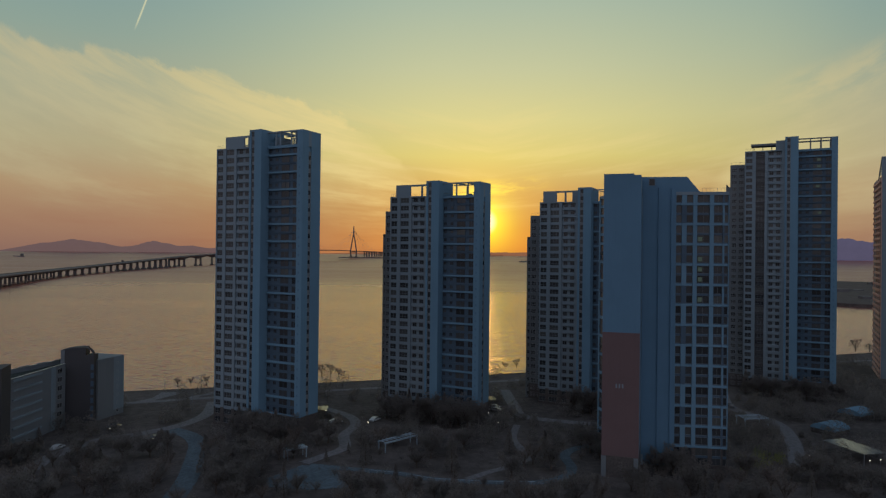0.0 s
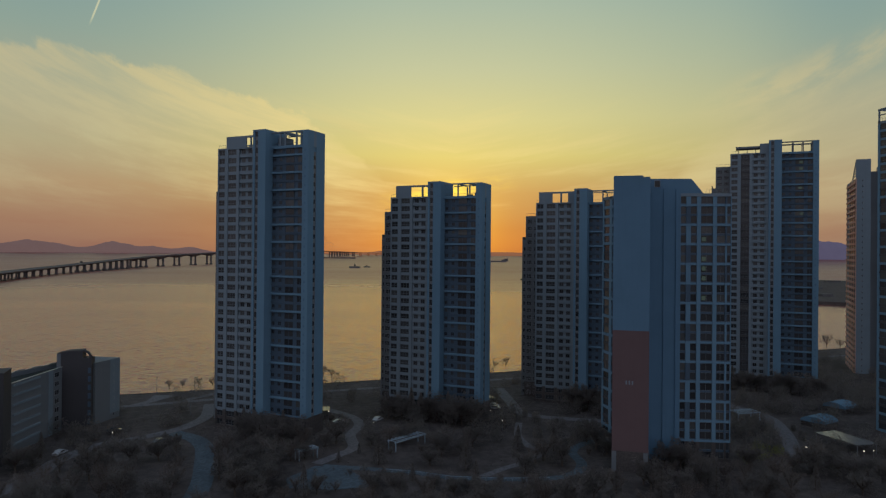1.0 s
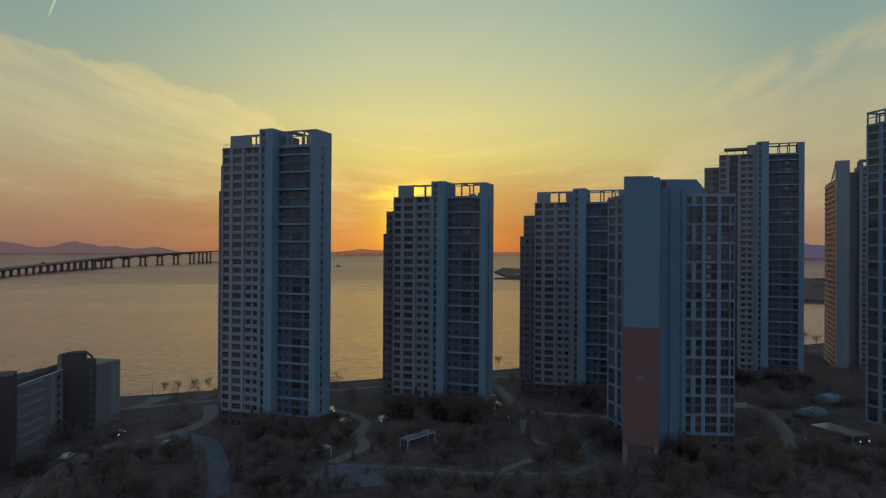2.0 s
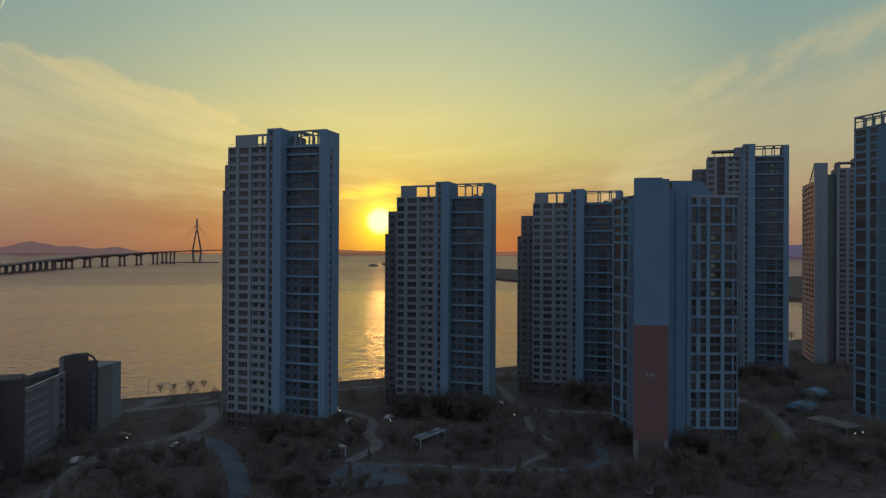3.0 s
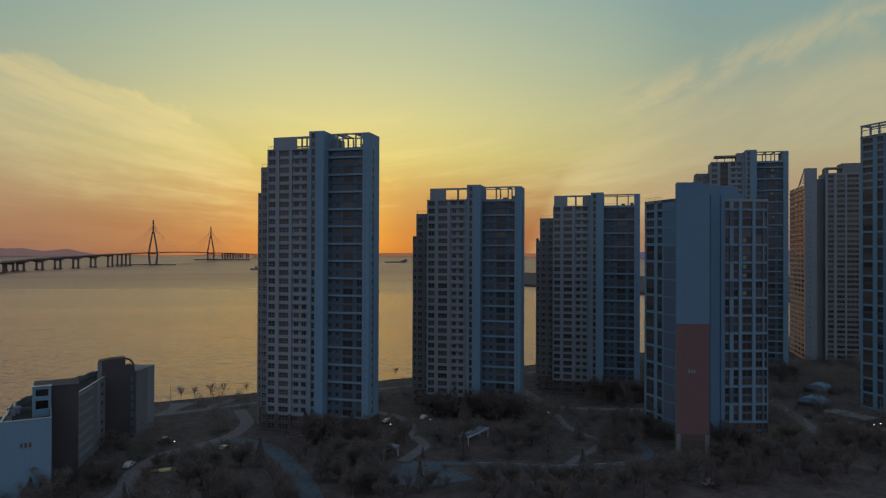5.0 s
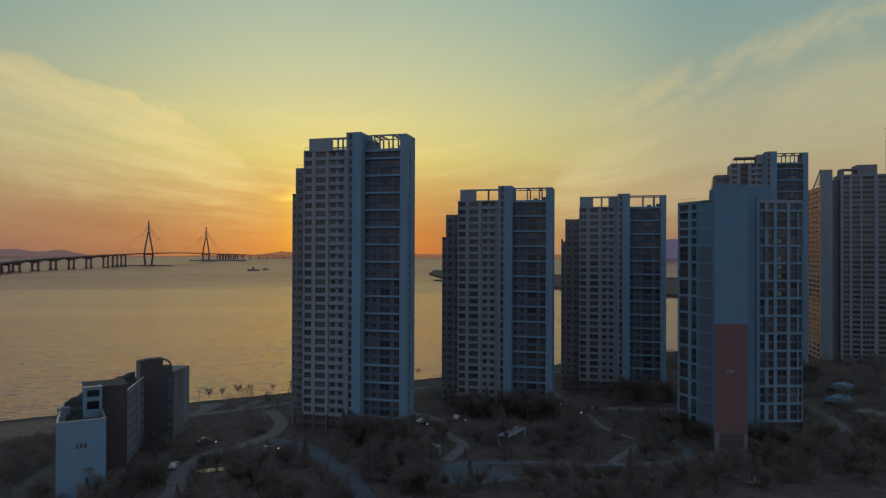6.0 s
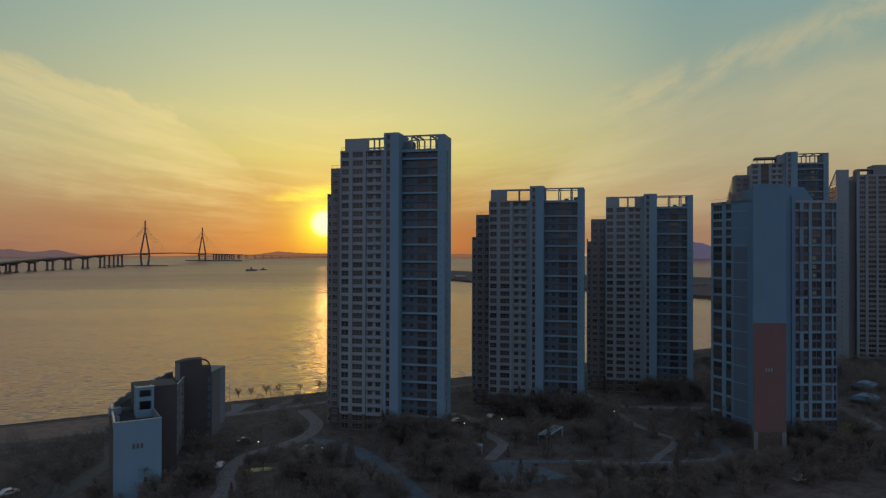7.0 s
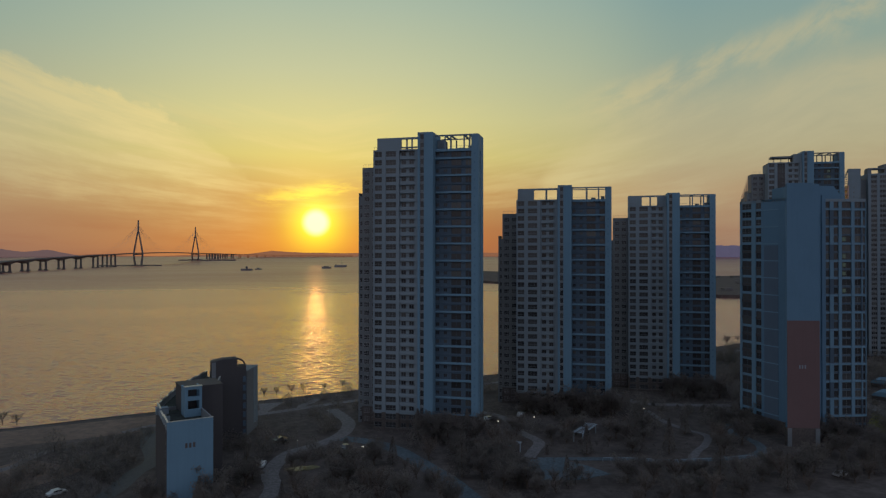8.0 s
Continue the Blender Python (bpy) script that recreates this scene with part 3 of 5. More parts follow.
def make_bridge():
    root = thing("cable_stayed_bridge", at(-756, 3572, -2.9), "long dark cable-stayed road bridge over the sea", "bridge")
    back = root.matrix_basis.inverted()
    line = [on_route(k / 12) for k in range(12 * (len(ROUTE) - 1) + 1)]
    length = [0.0]
    for a, b in zip(line, line[1:]):
        length.append(length[-1] + (b - a).length)
    # piers: 50 m apart near the shore, wide haunched spans further out, close rows beside the pylons
    stops = [11 + 50 * k for k in range(28)] + [1456, 1560, 1712, 1852, 1999, 2147, 2301, 2389, 2469, 3718, 3745, 3771, 3797, 3823, 3862, 3882, 3932, 3990]
    stops += list(range(4051, int(length[-1]), 60))

    def depth(s):
        """The girder's depth: haunched over the piers of the wide spans."""
        for a, b in zip(stops, stops[1:]):
            if a <= s < b and 95 < b - a < 160:
                return 5.0 + 9.0 * abs(2 * (s - a) / (b - a) - 1) ** 1.8
        return 3.4
    row = []
    for i, p in enumerate(line):
        d = (line[min(i + 1, len(line) - 1)] - line[max(i - 1, 0)])
        n = Vector((-d.y, d.x, 0)).normalized()
        low = -depth(length[i])
        for o, z in ((-15, 1.2), (-15, -1.0), (-7, low), (7, low), (15, -1.0), (15, 1.2), (14.4, 1.2), (14.4, 0), (-14.4, 0), (-14.4, 1.2)):
            row.append(back @ (p + n * o + Vector((0, 0, z))))
    k = 10
    # far deck and piers carry their haze as a glow in the material
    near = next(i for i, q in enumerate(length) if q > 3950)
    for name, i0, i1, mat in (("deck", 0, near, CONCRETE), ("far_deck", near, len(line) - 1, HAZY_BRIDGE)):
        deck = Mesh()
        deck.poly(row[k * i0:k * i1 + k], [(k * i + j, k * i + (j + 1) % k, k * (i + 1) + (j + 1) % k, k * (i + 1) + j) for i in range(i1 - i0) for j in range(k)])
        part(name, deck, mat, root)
    for s in stops:
        i = next(j for j, q in enumerate(length) if q >= s)
        p = line[i - 1].lerp(line[i], (s - length[i - 1]) / (length[i] - length[i - 1]))
        d = (line[min(i + 1, len(line) - 1)] - line[i - 1]).normalized()
        turn = math.degrees(math.atan2(d.y, d.x)) - 90
        m = back @ at(p.x, p.y, -2.9, turn)
        h = p.z + 2.9 - 3.0
        slim, wide_span = s < 1000, 1400 < s < 2360
        hw, ht = (1.8, 1.2) if slim else (3.0, 2.4)
        pier = Mesh()
        for o in (-9.5, 9.5):
            pier.prism([(o - hw, -ht), (o + hw, -ht), (o + hw, ht), (o - hw, ht)], 0.5, h)
            if not slim and s < 2500:
                # stepped pile cap under each column
                pier.prism([(o + 7.5 * math.cos(q * math.pi / 4), 7.5 * math.sin(q * math.pi / 4)) for q in range(8)], -1.5, 3.4)
                pier.prism([(o + 4.8 * math.cos(q * math.pi / 4), 4.8 * math.sin(q * math.pi / 4)) for q in range(8)], 3.4, 6.4)
        if slim:
            pier.prism([(-13, -2), (13, -2), (13, 2), (-13, 2)], -1.5, 0.9)
        elif s < 2500:
            pier.prism([(-9, -1.6), (9, -1.6), (9, 1.6), (-9, 1.6)], -1.0, 1.6)
        if not wide_span:
            pier.prism([(-12.5, -ht), (12.5, -ht), (12.5, ht), (-12.5, ht)], h - 1.8, h + 0.4)
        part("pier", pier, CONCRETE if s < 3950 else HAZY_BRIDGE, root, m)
    # pylons: inverted Y above the deck, legs drawn in below it
    for k in (8, 10):
        p, d = on_route(k - 0.001), on_route(k + 0.05) - on_route(k - 0.05)
        turn = math.degrees(math.atan2(d.y, d.x)) - 90
        m = back @ at(p.x, p.y, -2.9, turn)
        dz = p.z + 2.9
        y = Mesh()
        for e in (-1, 1):
            y.beam((e * 15, 0, 0), (e * 22, 0, dz - 3), 5.5, 4.5, 8)
            y.beam((e * 22, 0, dz - 4), (e * 3.0, 0, 164), 4.5, 3.6, 8)
        y.beam((0, 0, 156), (0, 0, 223), 4.4, 3.2, 8)
        y.box(-22, 22, -3, 3, dz - 9, dz - 4.2)
        pylon = part("pylon", y, CONCRETE, root, m, "tall dark inverted-Y pylon")
        f = Mesh().prism([(-38, -14), (38, -14), (46, 0), (38, 14), (-38, 14), (-46, 0)], -1.5, 5.0 if k == 8 else 24.0)
        f.box(-60, 60, -40, -34, -1.0, 2.5)
        part("pile_cap", f, CONCRETE, pylon)
        for e in (-1, 1):
            for w in (-1, 1):
                c = Mesh()
                for j in range(1, 13):
                    c.beam((w * 2.0, 0, 222 - j * 3.6 + 3), (w * 14, e * (30 + j * 27), dz - 0.7), 0.1, 0.1, 3)
                part("stay_cable", c, STEEL, pylon)
    # fender dolphins: a long low row of caps beside each pylon
    for k in (8, 10):
        p = on_route(k - 0.001)
        for e in ((-1.9, -1.5, -1.1, -0.7, 0.6, 1.1) if k == 8 else (-0.9, 0.8, 1.5, 2.2, 2.8)):
            f = Mesh().prism([(28 * math.cos(i * math.pi / 4), 7 * math.sin(i * math.pi / 4)) for i in range(8)], -1.5, 4.0 if k == 8 else 22.0)
            part("fender", f, CONCRETE, root, back @ at(p.x + e * 75, p.y - 20, -2.9))


make_bridge()

# ---- apartment towers ----
STOREY = 2.8
SLANT = -27.5


def slab_tower(place, floors, label, crown="frame", base=GROUND, screen=-26.6, gap=-19.6, plant=True):
    """A slab tower seen on its long side. x runs along the front from -43 (stepped end) to 0 (gable corner), y inwards."""
    root = thing("apartment_tower", at(place[0], place[1], base, SLANT), label, "apartment tower", "towers of the estate")
    h, low = floors * STOREY, 6.0
    # bodies
    part("body", Mesh().prism([(-35.2, -1.5), (-26.2, -1.5), (-26.2, -1.2), (-19.6, -1.2), (-19.6, 10), (-35.2, 10)], low, h), PAINT, root, label="pale grey painted wall of the left bay")
    part("base_wall", Mesh().prism([(-35.2, -1.5), (-26.2, -1.5), (-26.2, -1.2), (-19.6, -1.2), (-19.6, 10), (-35.2, 10)], 0, low), STONE, root, label="dark granite wall of the lowest storeys")
    part("stair_core", Mesh().prism([(-19.6, -3), (-18.8, -3), (-18.8, -2.6), (-17.5, -2.6), (-17.5, -3), (-14.5, -3), (-14.5, 8), (-19.6, 8)], 0, h + 5.7), TRIM, root, label="blank blue-grey stair core rising above the roof")
    part("body", Mesh().box(-14.5, -2.3, 0.75, 9.2, 0, h), PANEL, root, label="slate blue recessed wall")
    part("gable", Mesh().prism([(-2.3, 0), (0, 0), (0, 3.0), (-0.35, 3.0), (-0.35, 4.4), (0, 4.4), (0, 9.2), (-2.3, 9.2)], 0, h + 5.1), TRIM, root, label="light blue-grey gable wall and corner pier")
    part("rear_wing", Mesh().box(-41.6, -35.2, 5.0, 14, 0, h - 4.3), PAINT_DIM, root, label="lower stepped wing")
    part("rear_wing", Mesh().box(-43.4, -41.6, 6.2, 14, 0, h - 14.0).box(-43.4, -43.1, 6.2, 14, h - 14.0, h - 12.9), PAINT_DIM, root, label="lowest stepped wing")
    for x0, x1, y0, y1, z1 in ((-35.3, -19.5, -2.15, 10.1, 0.9), (-19.7, -14.4, -3.12, 8.2, 6.0), (-14.4, 0.12, -0.12, 9.3, 5.8), (-41.7, -35.3, 4.9, 14.1, 6.0)):
        block("plinth", root, at(x0, y0, 0), x1 - x0, y1 - y0, z1, STONE, "dark granite plinth")
    # piers of the left bay
    for x0, x1 in ((-35.2, -34.75), (-32.2, -30.85), (-27.3, -26.2), (-20.7, -19.62)):
        block("pier", root, at(x0, -2.0, low), x1 - x0, 0.5, h - low, PAINT)
        block("pier", root, at(x0, -2.0, 0), x1 - x0, 0.5, low, STONE)
    for k in range(floors):
        z = k * STOREY
        for x0, x1 in ((-34.75, -32.2), (-30.85, -27.3)):
            block("spandrel", root, at(x0, -1.86, z), x1 - x0, 0.36, 1.0, STONE if k < 2 else (SLATE if crown != "frame" and x0 > -31 else PAINT))
            window(root, at(x0, -1.74, z + 1.0), x1 - x0, 1.8, 1 if x1 - x0 < 3 else 2, 0.7, edge=PAINT_DIM)
        block("balcony", root, at(-26.2, -1.75, z), 5.5, 0.55, 1.15, PAINT if k > 1 else STONE)
        for x0 in (-25.6, -22.9):
            window(root, at(x0, -1.34, z + 1.15), 1.6, 1.45, 1, edge=PAINT_DIM)
        block("spandrel", root, at(-18.8, -2.85, z), 1.3, 0.25, 0.75, PAINT_DIM)
        window(root, at(-18.8, -2.74, z + 0.75), 1.3, 2.05, 0)
        if k % 2 == 0:
            block("band", root, at(-14.5, 0.05, z - 0.1), 12.2, 0.7, 0.6, TRIM)
        else:
            block("floor_slab", root, at(-14.5, 0.5, z), 12.2, 0.25, 0.4, PANEL)
        for x0, w, sill, tall in ((-14.3, 1.2, 1.15, 1.2), (-11.7, 1.2, 1.15, 1.2), (-9.15, 3.4, 0.55, 2.0), (-4.4, 2.0, 0.55, 2.0)):
            window(root, at(x0, 0.62, z + sill), w, tall, 1, edge=PANEL)
        if k > 1:
            block("vent", root, at(-1.5, -0.06, z + 1.1), 0.55, 0.06, 0.7, BLUE)
        block("spandrel", root, at(-0.12, 3.0, z, 90), 1.4, 0.25, 1.2, PAINT_DIM)
        if k < floors - 1:
            window(root, at(-0.14, 3.0, z + 1.2, 90), 1.4, 1.6, 0)
        if z < h - 7.5:
            for x0 in (-40.9, -38.0):
                window(root, at(x0, 4.86, z + 0.95), 2.0, 1.65, 2, 0.65)
        if z < h - 17:
            window(root, at(-43.56, 10.5, z + 1.0, -90), 1.8, 1.5, 1, 0.6)
            window(root, at(-42.9, 6.06, z + 1.0), 1.0, 1.5, 0, 0.6)
    for z in (h + 0.7, h + 3.4):
        window(root, at(-18.8, -2.74, z), 1.3, 1.7, 0)
    block("spandrel", root, at(-18.8, -2.85, h), 1.3, 0.25, 0.7, PAINT_DIM)
    block("spandrel", root, at(-18.8, -2.85, h + 2.4), 1.3, 0.25, 1.0, PAINT_DIM)
    block("spandrel", root, at(-18.8, -2.95, h + 5.1), 1.3, 0.35, 0.6, PAINT)
    block("filler", root, at(0, 3.0, h, 90), 1.4, 0.35, 5.1, PAINT)
    block("band", root, at(-35.2, -2.0, h), 15.6, 0.4, 0.5, PAINT)
    block("band", root, at(-14.5, 0.0, h - 0.4), 12.2, 0.5, 0.9, TRIM)
    part("roof_slab", Mesh().box(-35.2, -19.6, -1.6, 10, h, h + 0.25).box(-14.5, -2.3, 0.5, 9.2, h, h + 0.25), ROOF, root)
    # roof frames
    if crown == "frame":
        part("roof_wall", Mesh().prism([(-35.2, 2.0), (screen, 2.0), (screen, 2.4), (-34.8, 2.4), (-34.8, 9.6), (-35.2, 9.6)], h + 0.25, h + 5.1), PAINT, root, label="blank wall of the roof screen")
        part("beam", Mesh().box(screen, gap, 2.0, 2.45, h + 4.4, h + 5.1), PAINT, root)
        for x in (((-25.0, -23.2, gap - 0.6) if plant else ((screen + gap) / 2 - 0.3, gap - 0.6))):
            block("post", root, at(x, 2.03, h + 0.25), 0.5 if plant else 0.7, 0.38, 4.15, PAINT)
        if plant:
            block("beam", root, at(screen, 2.1, h + 1.5), gap - screen, 0.25, 0.45, PAINT)
        if gap < -19.6:
            part("roof_wall", Mesh().box(gap, -19.6, 2.0, 2.4, h + 0.25, h + 5.1), PAINT, root, label="short blank wall of the roof screen")
        if plant:
            part("machine_room", Mesh().box(-14.5, -12.2, 3.5, 8.6, h + 0.25, h + 3.9), PAINT, root)
        part("beam", Mesh().box(-14.5, -2.3, 0.0, 0.5, h + 4.6, h + 5.1).box(-14.5, -2.3, 8.7, 9.2, h + 4.8, h + 5.1), PAINT, root)
        for x in ((-11.3, -9.4, -4.95, -3.1) if plant else (-9.4, -4.95)):
            for y in (0.04, 8.74):
                block("post", root, at(x, y, h + 0.25), 0.45, 0.42, 4.25, PAINT)
            block("cross_beam", root, at(x, 0.5, h + 4.55), 0.45, 8.2, 0.5, PAINT)
        block("rail", root, at(-14.5, 0.5, h + 1.3), 12.2, 0.06, 0.07, STEEL)
        block("rail", root, at(-27.6, 1.9, h + 1.3), 8.0, 0.06, 0.07, STEEL)
        block("roof_unit", root, at(-7.5, 5.0, h + 0.25), 1.6, 1.4, 1.2, PAINT_DIM)
        block("roof_unit", root, at(-3.9, 3.0, h + 0.25), 1.4, 1.4, 1.5, PAINT_DIM)
    else:
        part("canopy", Mesh().box(-33.0, -20.5, 1.0, 6.5, h + 3.0, h + 3.9).box(-32.0, -31.7, 2, 2.3, h + 0.25, h + 3).box(-28.5, -28.2, 2, 2.3, h + 0.25, h + 3).box(-25.0, -24.7, 2, 2.3, h + 0.25, h + 3), PAINT_DIM, root, label="flat roof canopy on thin posts")
        # sloping screen of fins over the lower rear wing; their colour carries the low sun
        part("rear_wing", Mesh().box(-41.6, -36.0, 14.02, 33.0, 0, h - 15.0), PAINT_DIM, root, label="lower stepped wing")
        for i in range(9):
            block("fin", root, at(-41.6, 14.0, h - 5.2 - i * 1.1), 0.3, 1.5 + i * 2.1, 0.45, SUNLIT_SALMON)
        for i in range(4):
            block("fin_post", root, at(-41.25, 15.0 + i * 4.6, h - 15.0), 0.25, 0.3, 9.0 - i * 2.3, PAINT_DIM)
        for x, k in ((-7.6, 35), (-7.6, 34), (-7.9, 31), (-7.2, 27)):
            block("lit_pane", root, at(x, 0.5, k * STOREY + 1.0), 1.3, 0.08, 1.0, ROOM_LIGHT, "window of a lit room")
        part("machine_room", Mesh().box(-23.2, -19.6, -1.0, 6, h + 0.25, h + 4.6), PAINT, root)
        part("beam", Mesh().box(-14.5, -2.3, 0.0, 0.45, h + 4.6, h + 5.1).box(-14.5, -2.3, 8.75, 9.2, h + 4.6, h + 5.1).box(-14.5, -2.3, 0.0, 0.3, h + 3.7, h + 3.9), PAINT_DIM, root)
        for x in (-10.2, -6.3, -2.7):
            for y in (0.04, 8.76):
                block("post", root, at(x, y, h + 0.25), 0.4, 0.4, 4.35, PAINT_DIM)
            block("cross_beam", root, at(x, 0.45, h + 4.62), 0.4, 8.3, 0.46, PAINT_DIM)
    for x0, x1, y0, z in ((-41.4, -35.4, 5.2, h - 4.3), (-35.0, -32.0, -1.8, h + 0.5)):
        block("rail", root, at(x0, y0, z + 1.0), x1 - x0, 0.06, 0.07, STEEL)
        for i in range(4):
            block("rail_post", root, at(x0 + (x1 - x0) * (i + 0.1) / 3.4, y0 + 0.01, z), 0.05, 0.05, 1.0, STEEL)
    return root


slab_tower((-44.9, 214.9), 33, "tall pale grey apartment tower, the tallest of the seaside row")
slab_tower((12.6, 234.0), 28, "pale grey apartment tower with an open roof frame", screen=-28.9, plant=False)
slab_tower((70.1, 252.2), 28, "pale grey apartment tower beside a taller one", screen=-29.6, gap=-22.7, plant=False)
slab_tower((163.4, 280.6), 37, "very tall dim grey apartment tower with a roof canopy", crown="canopy")


def wing_tower(shift, floors, label, mark=True, whole=True):
    """A tower of three wings round a core, with a blank end wall painted red below."""
    root = thing("apartment_tower", at(shift[0], shift[1], GROUND), label, "apartment tower", "towers of the estate")
    h = floors * STOREY
    # wing with its long side to the west
    west = along((48.0, 208.4), (50.4, 189.2))
    run = 19.35
    part("west_wing", Mesh().box(0, run, 0.4, 14, 0, h), PAINT, root, west, "pale grey wing with paired windows")
    for x0, x1 in ((0, 0.9), (5.1, 6.85), (9.25, run)):
        block("pier", root, west @ at(x0, 0, 0), x1 - x0, 0.4, h + 0.9, TRIM if x0 < 9 else BLUE)
    block("panel", root, west @ at(10.5, -0.07, 2), 5.7, 0.07, h * 0.81 - 2, PANEL_WEST, "slate blue painted panel")
    for k in range(floors):
        z = k * STOREY
        high = z > h * 0.80
        for x0, w in ((0.9, 4.2), (6.85, 2.4)):
            block("spandrel", root, west @ at(x0, 0.06 if k % 2 else 0.0, z), w, 0.34, 0.8, TRIM if high or k % 2 == 0 else SLATE)
            window(root, west @ at(x0, 0.24, z + 0.8), w, 2.0, (2 if w > 3 else 1) if high else 1, 0.7 if high else 0.0, edge=PAINT_DIM if high else PANEL)
        if k % 2 == 0:
            block("band", root, west @ at(9.25, -0.1, z), 7.0, 0.12, 0.35, TRIM)
    block("band", root, west @ at(0, 0, h), run, 0.4, 0.9, PAINT)
    part("roof_slab", Mesh().box(0.2, run, 0.4, 13.8, h, h + 0.2), ROOF, root, west)
    block("rail", root, west @ at(0.2, 0.1, h + 1.9), 8.5, 0.05, 0.06, STEEL)
    for i in range(7):
        block("rail_post", root, west @ at(0.3 + i * 1.38, 0.11, h + 0.9), 0.05, 0.05, 1.0, STEEL)
    if not whole:
        # taller end with an open roof frame
        for i in range(6):
            for y in (0.05, 5.0):
                block("post", root, west @ at(0.1 + i * 3.6, y, h + 0.9), 0.45, 0.4, 4.0, PAINT)
        part("beam", Mesh().box(0, run, 0, 0.5, h + 4.6, h + 5.2).box(0, run, 4.95, 5.45, h + 4.6, h + 5.2).box(0, 0.5, 0.5, 4.95, h + 4.6, h + 5.2).box(0, run, 0.06, 0.36, h + 2.9, h + 3.2), PAINT, root, west)
        return root
    # blank end wall towards the gardens
    end = along((42.6, 179.9), (51.7, 177.0))
    wide = math.hypot(9.1, 2.9)
    t = h + 4.1
    part("end_wing", Mesh().box(0, wide, 0.1, 1.3, 0.0, t).box(0, wide, 0.0, 0.1, 38.2, t), BLUE, root, end, "blank blue-grey end wall")
    part("end_body", Mesh().box(5.2, wide - 0.02, 1.3, 15, 0.0, t - 0.03), BLUE, root, end, "blue-grey body set back behind the end wall")
    part("red_cladding", Mesh().box(0, wide, -0.06, 0.1, 5.6, 38.2), RED, root, end, "brick red painted lower end wall")
    part("plinth", Mesh().box(-0.1, wide + 0.1, -0.12, 1.4, 0, 5.6).box(5.1, wide + 0.1, 1.4, 15.1, 0, 5.6), STONE, root, end)
    for x0 in (0.0, wide - 1.3):
        block("column", root, end @ at(x0, -0.35, 0), 1.2, 0.3, 5.5, PAINT_DIM)
    part("parapet", Mesh().box(0, wide - 1.8, 0, 0.4, t, t + 0.4), BLUE, root, end)
    for i in range(4):
        window(root, end @ at(wide + 0.06, 0.8, t - 1.5 - i * 0.95, 90), 0.6, 0.75, 0)
    # stair core and link wall between the end wing and the east wing
    link = along((54.0, 190.4), (64.8, 188.6))
    part("stair_core", Mesh().box(0, 10.95, 0.0, 12, 0, h + 5.0), BLUE, root, link, "blank blue-grey link wall")
    for x0, w in ((2.0, 0.7), (6.2, 0.5), (9.6, 1.3)):
        block("pilaster", root, link @ at(x0, -0.35, 3), w, 0.35, h - 1, BLUE)
    window(root, link @ at(3.6, -0.13, h + 2.6), 1.6, 1.9, 0)
    # east wing: paired windows between light bands
    east = along((64.8, 188.6), (78.7, 186.3))
    run = 14.1
    part("east_wing", Mesh().box(0, run, 0.45, 14, 0, h), PANEL, root, east, "slate blue wing wall behind light bands")
    # roof screen that slopes down to the east
    part("roof_screen", Mesh().poly([(0, 0, h), (7.0, 0, h), (2.9, 0, h + 5.0), (0, 0, h + 5.0), (0, 0.4, h), (7.0, 0.4, h), (2.9, 0.4, h + 5.0), (0, 0.4, h + 5.0)],
                                    [(0, 1, 2, 3), (7, 6, 5, 4), (1, 5, 6, 2), (2, 6, 7, 3), (0, 4, 5, 1), (3, 7, 4, 0)]), BLUE, root, east, "sloping roof screen")
    cols = ((0.1, 1.5), (2.9, 1.7), (5.7, 3.3), (10.1, 2.3), (12.9, 1.0))
    for i, (x0, x1) in enumerate(((-0.5, 0.1), (1.6, 2.9), (4.6, 5.7), (9.0, 10.1), (12.4, 12.9), (13.9, 14.1))):
        for k in range(0, floors, 2):
            stagger = (i + k // 2) % 2 == 0 or i in (0, 2, 3, 5)
            block("pier", root, east @ at(x0, 0.0, k * STOREY + 0.5), x1 - x0, 0.45, min(2, floors - k) * STOREY - 0.5, STONE if k == 0 else (TRIM if stagger else PANEL))
    for k in range(floors):
        z = k * STOREY
        if k % 2 == 0:
            block("band", root, east @ at(-0.4, -0.05, z - 0.1), run + 0.4, 0.5, 0.6, TRIM if k else STONE)
        for x0, w in cols:
            block("spandrel", root, east @ at(x0, 0.15, z + (0.5 if k % 2 == 0 else 0.0)), w, 0.3, 0.2 if k % 2 == 0 else 0.55, PANEL)
            window(root, east @ at(x0, 0.3, z + (0.7 if k % 2 == 0 else 0.55)), w, 2.05, 1 if w > 2 else 0, edge=PAINT_DIM)
    if mark:
        for k in (16, 18, 19, 20, 22):
            block("lit_pane", root, east @ at(6.0, 0.2, k * STOREY + 1.1), 1.1, 0.08, 1.2, ROOM_LIGHT, "window of a lit room")
    block("band", root, east @ at(-0.4, -0.05, h - 0.1), run + 0.4, 0.5, 0.9, PAINT)
    part("roof_slab", Mesh().box(0.1, run, 0.45, 13.8, h, h + 0.2), ROOF, root, east)
    block("rail", root, east @ at(7.0, 0.1, h + 1.8), 7.0, 0.05, 0.06, STEEL)
    for i in range(8):
        block("rail_post", root, east @ at(7.0 + i * 0.98, 0.11, h + 0.8), 0.05, 0.05, 1.0, STEEL)
    part("plinth", Mesh().box(-0.5, run + 0.1, -0.12, 14.1, 0, 0.9), STONE, root, east)
    part("plinth", Mesh().box(-0.1, 19.3, -0.12, 14.1, 0, 4.4), STONE, root, west)
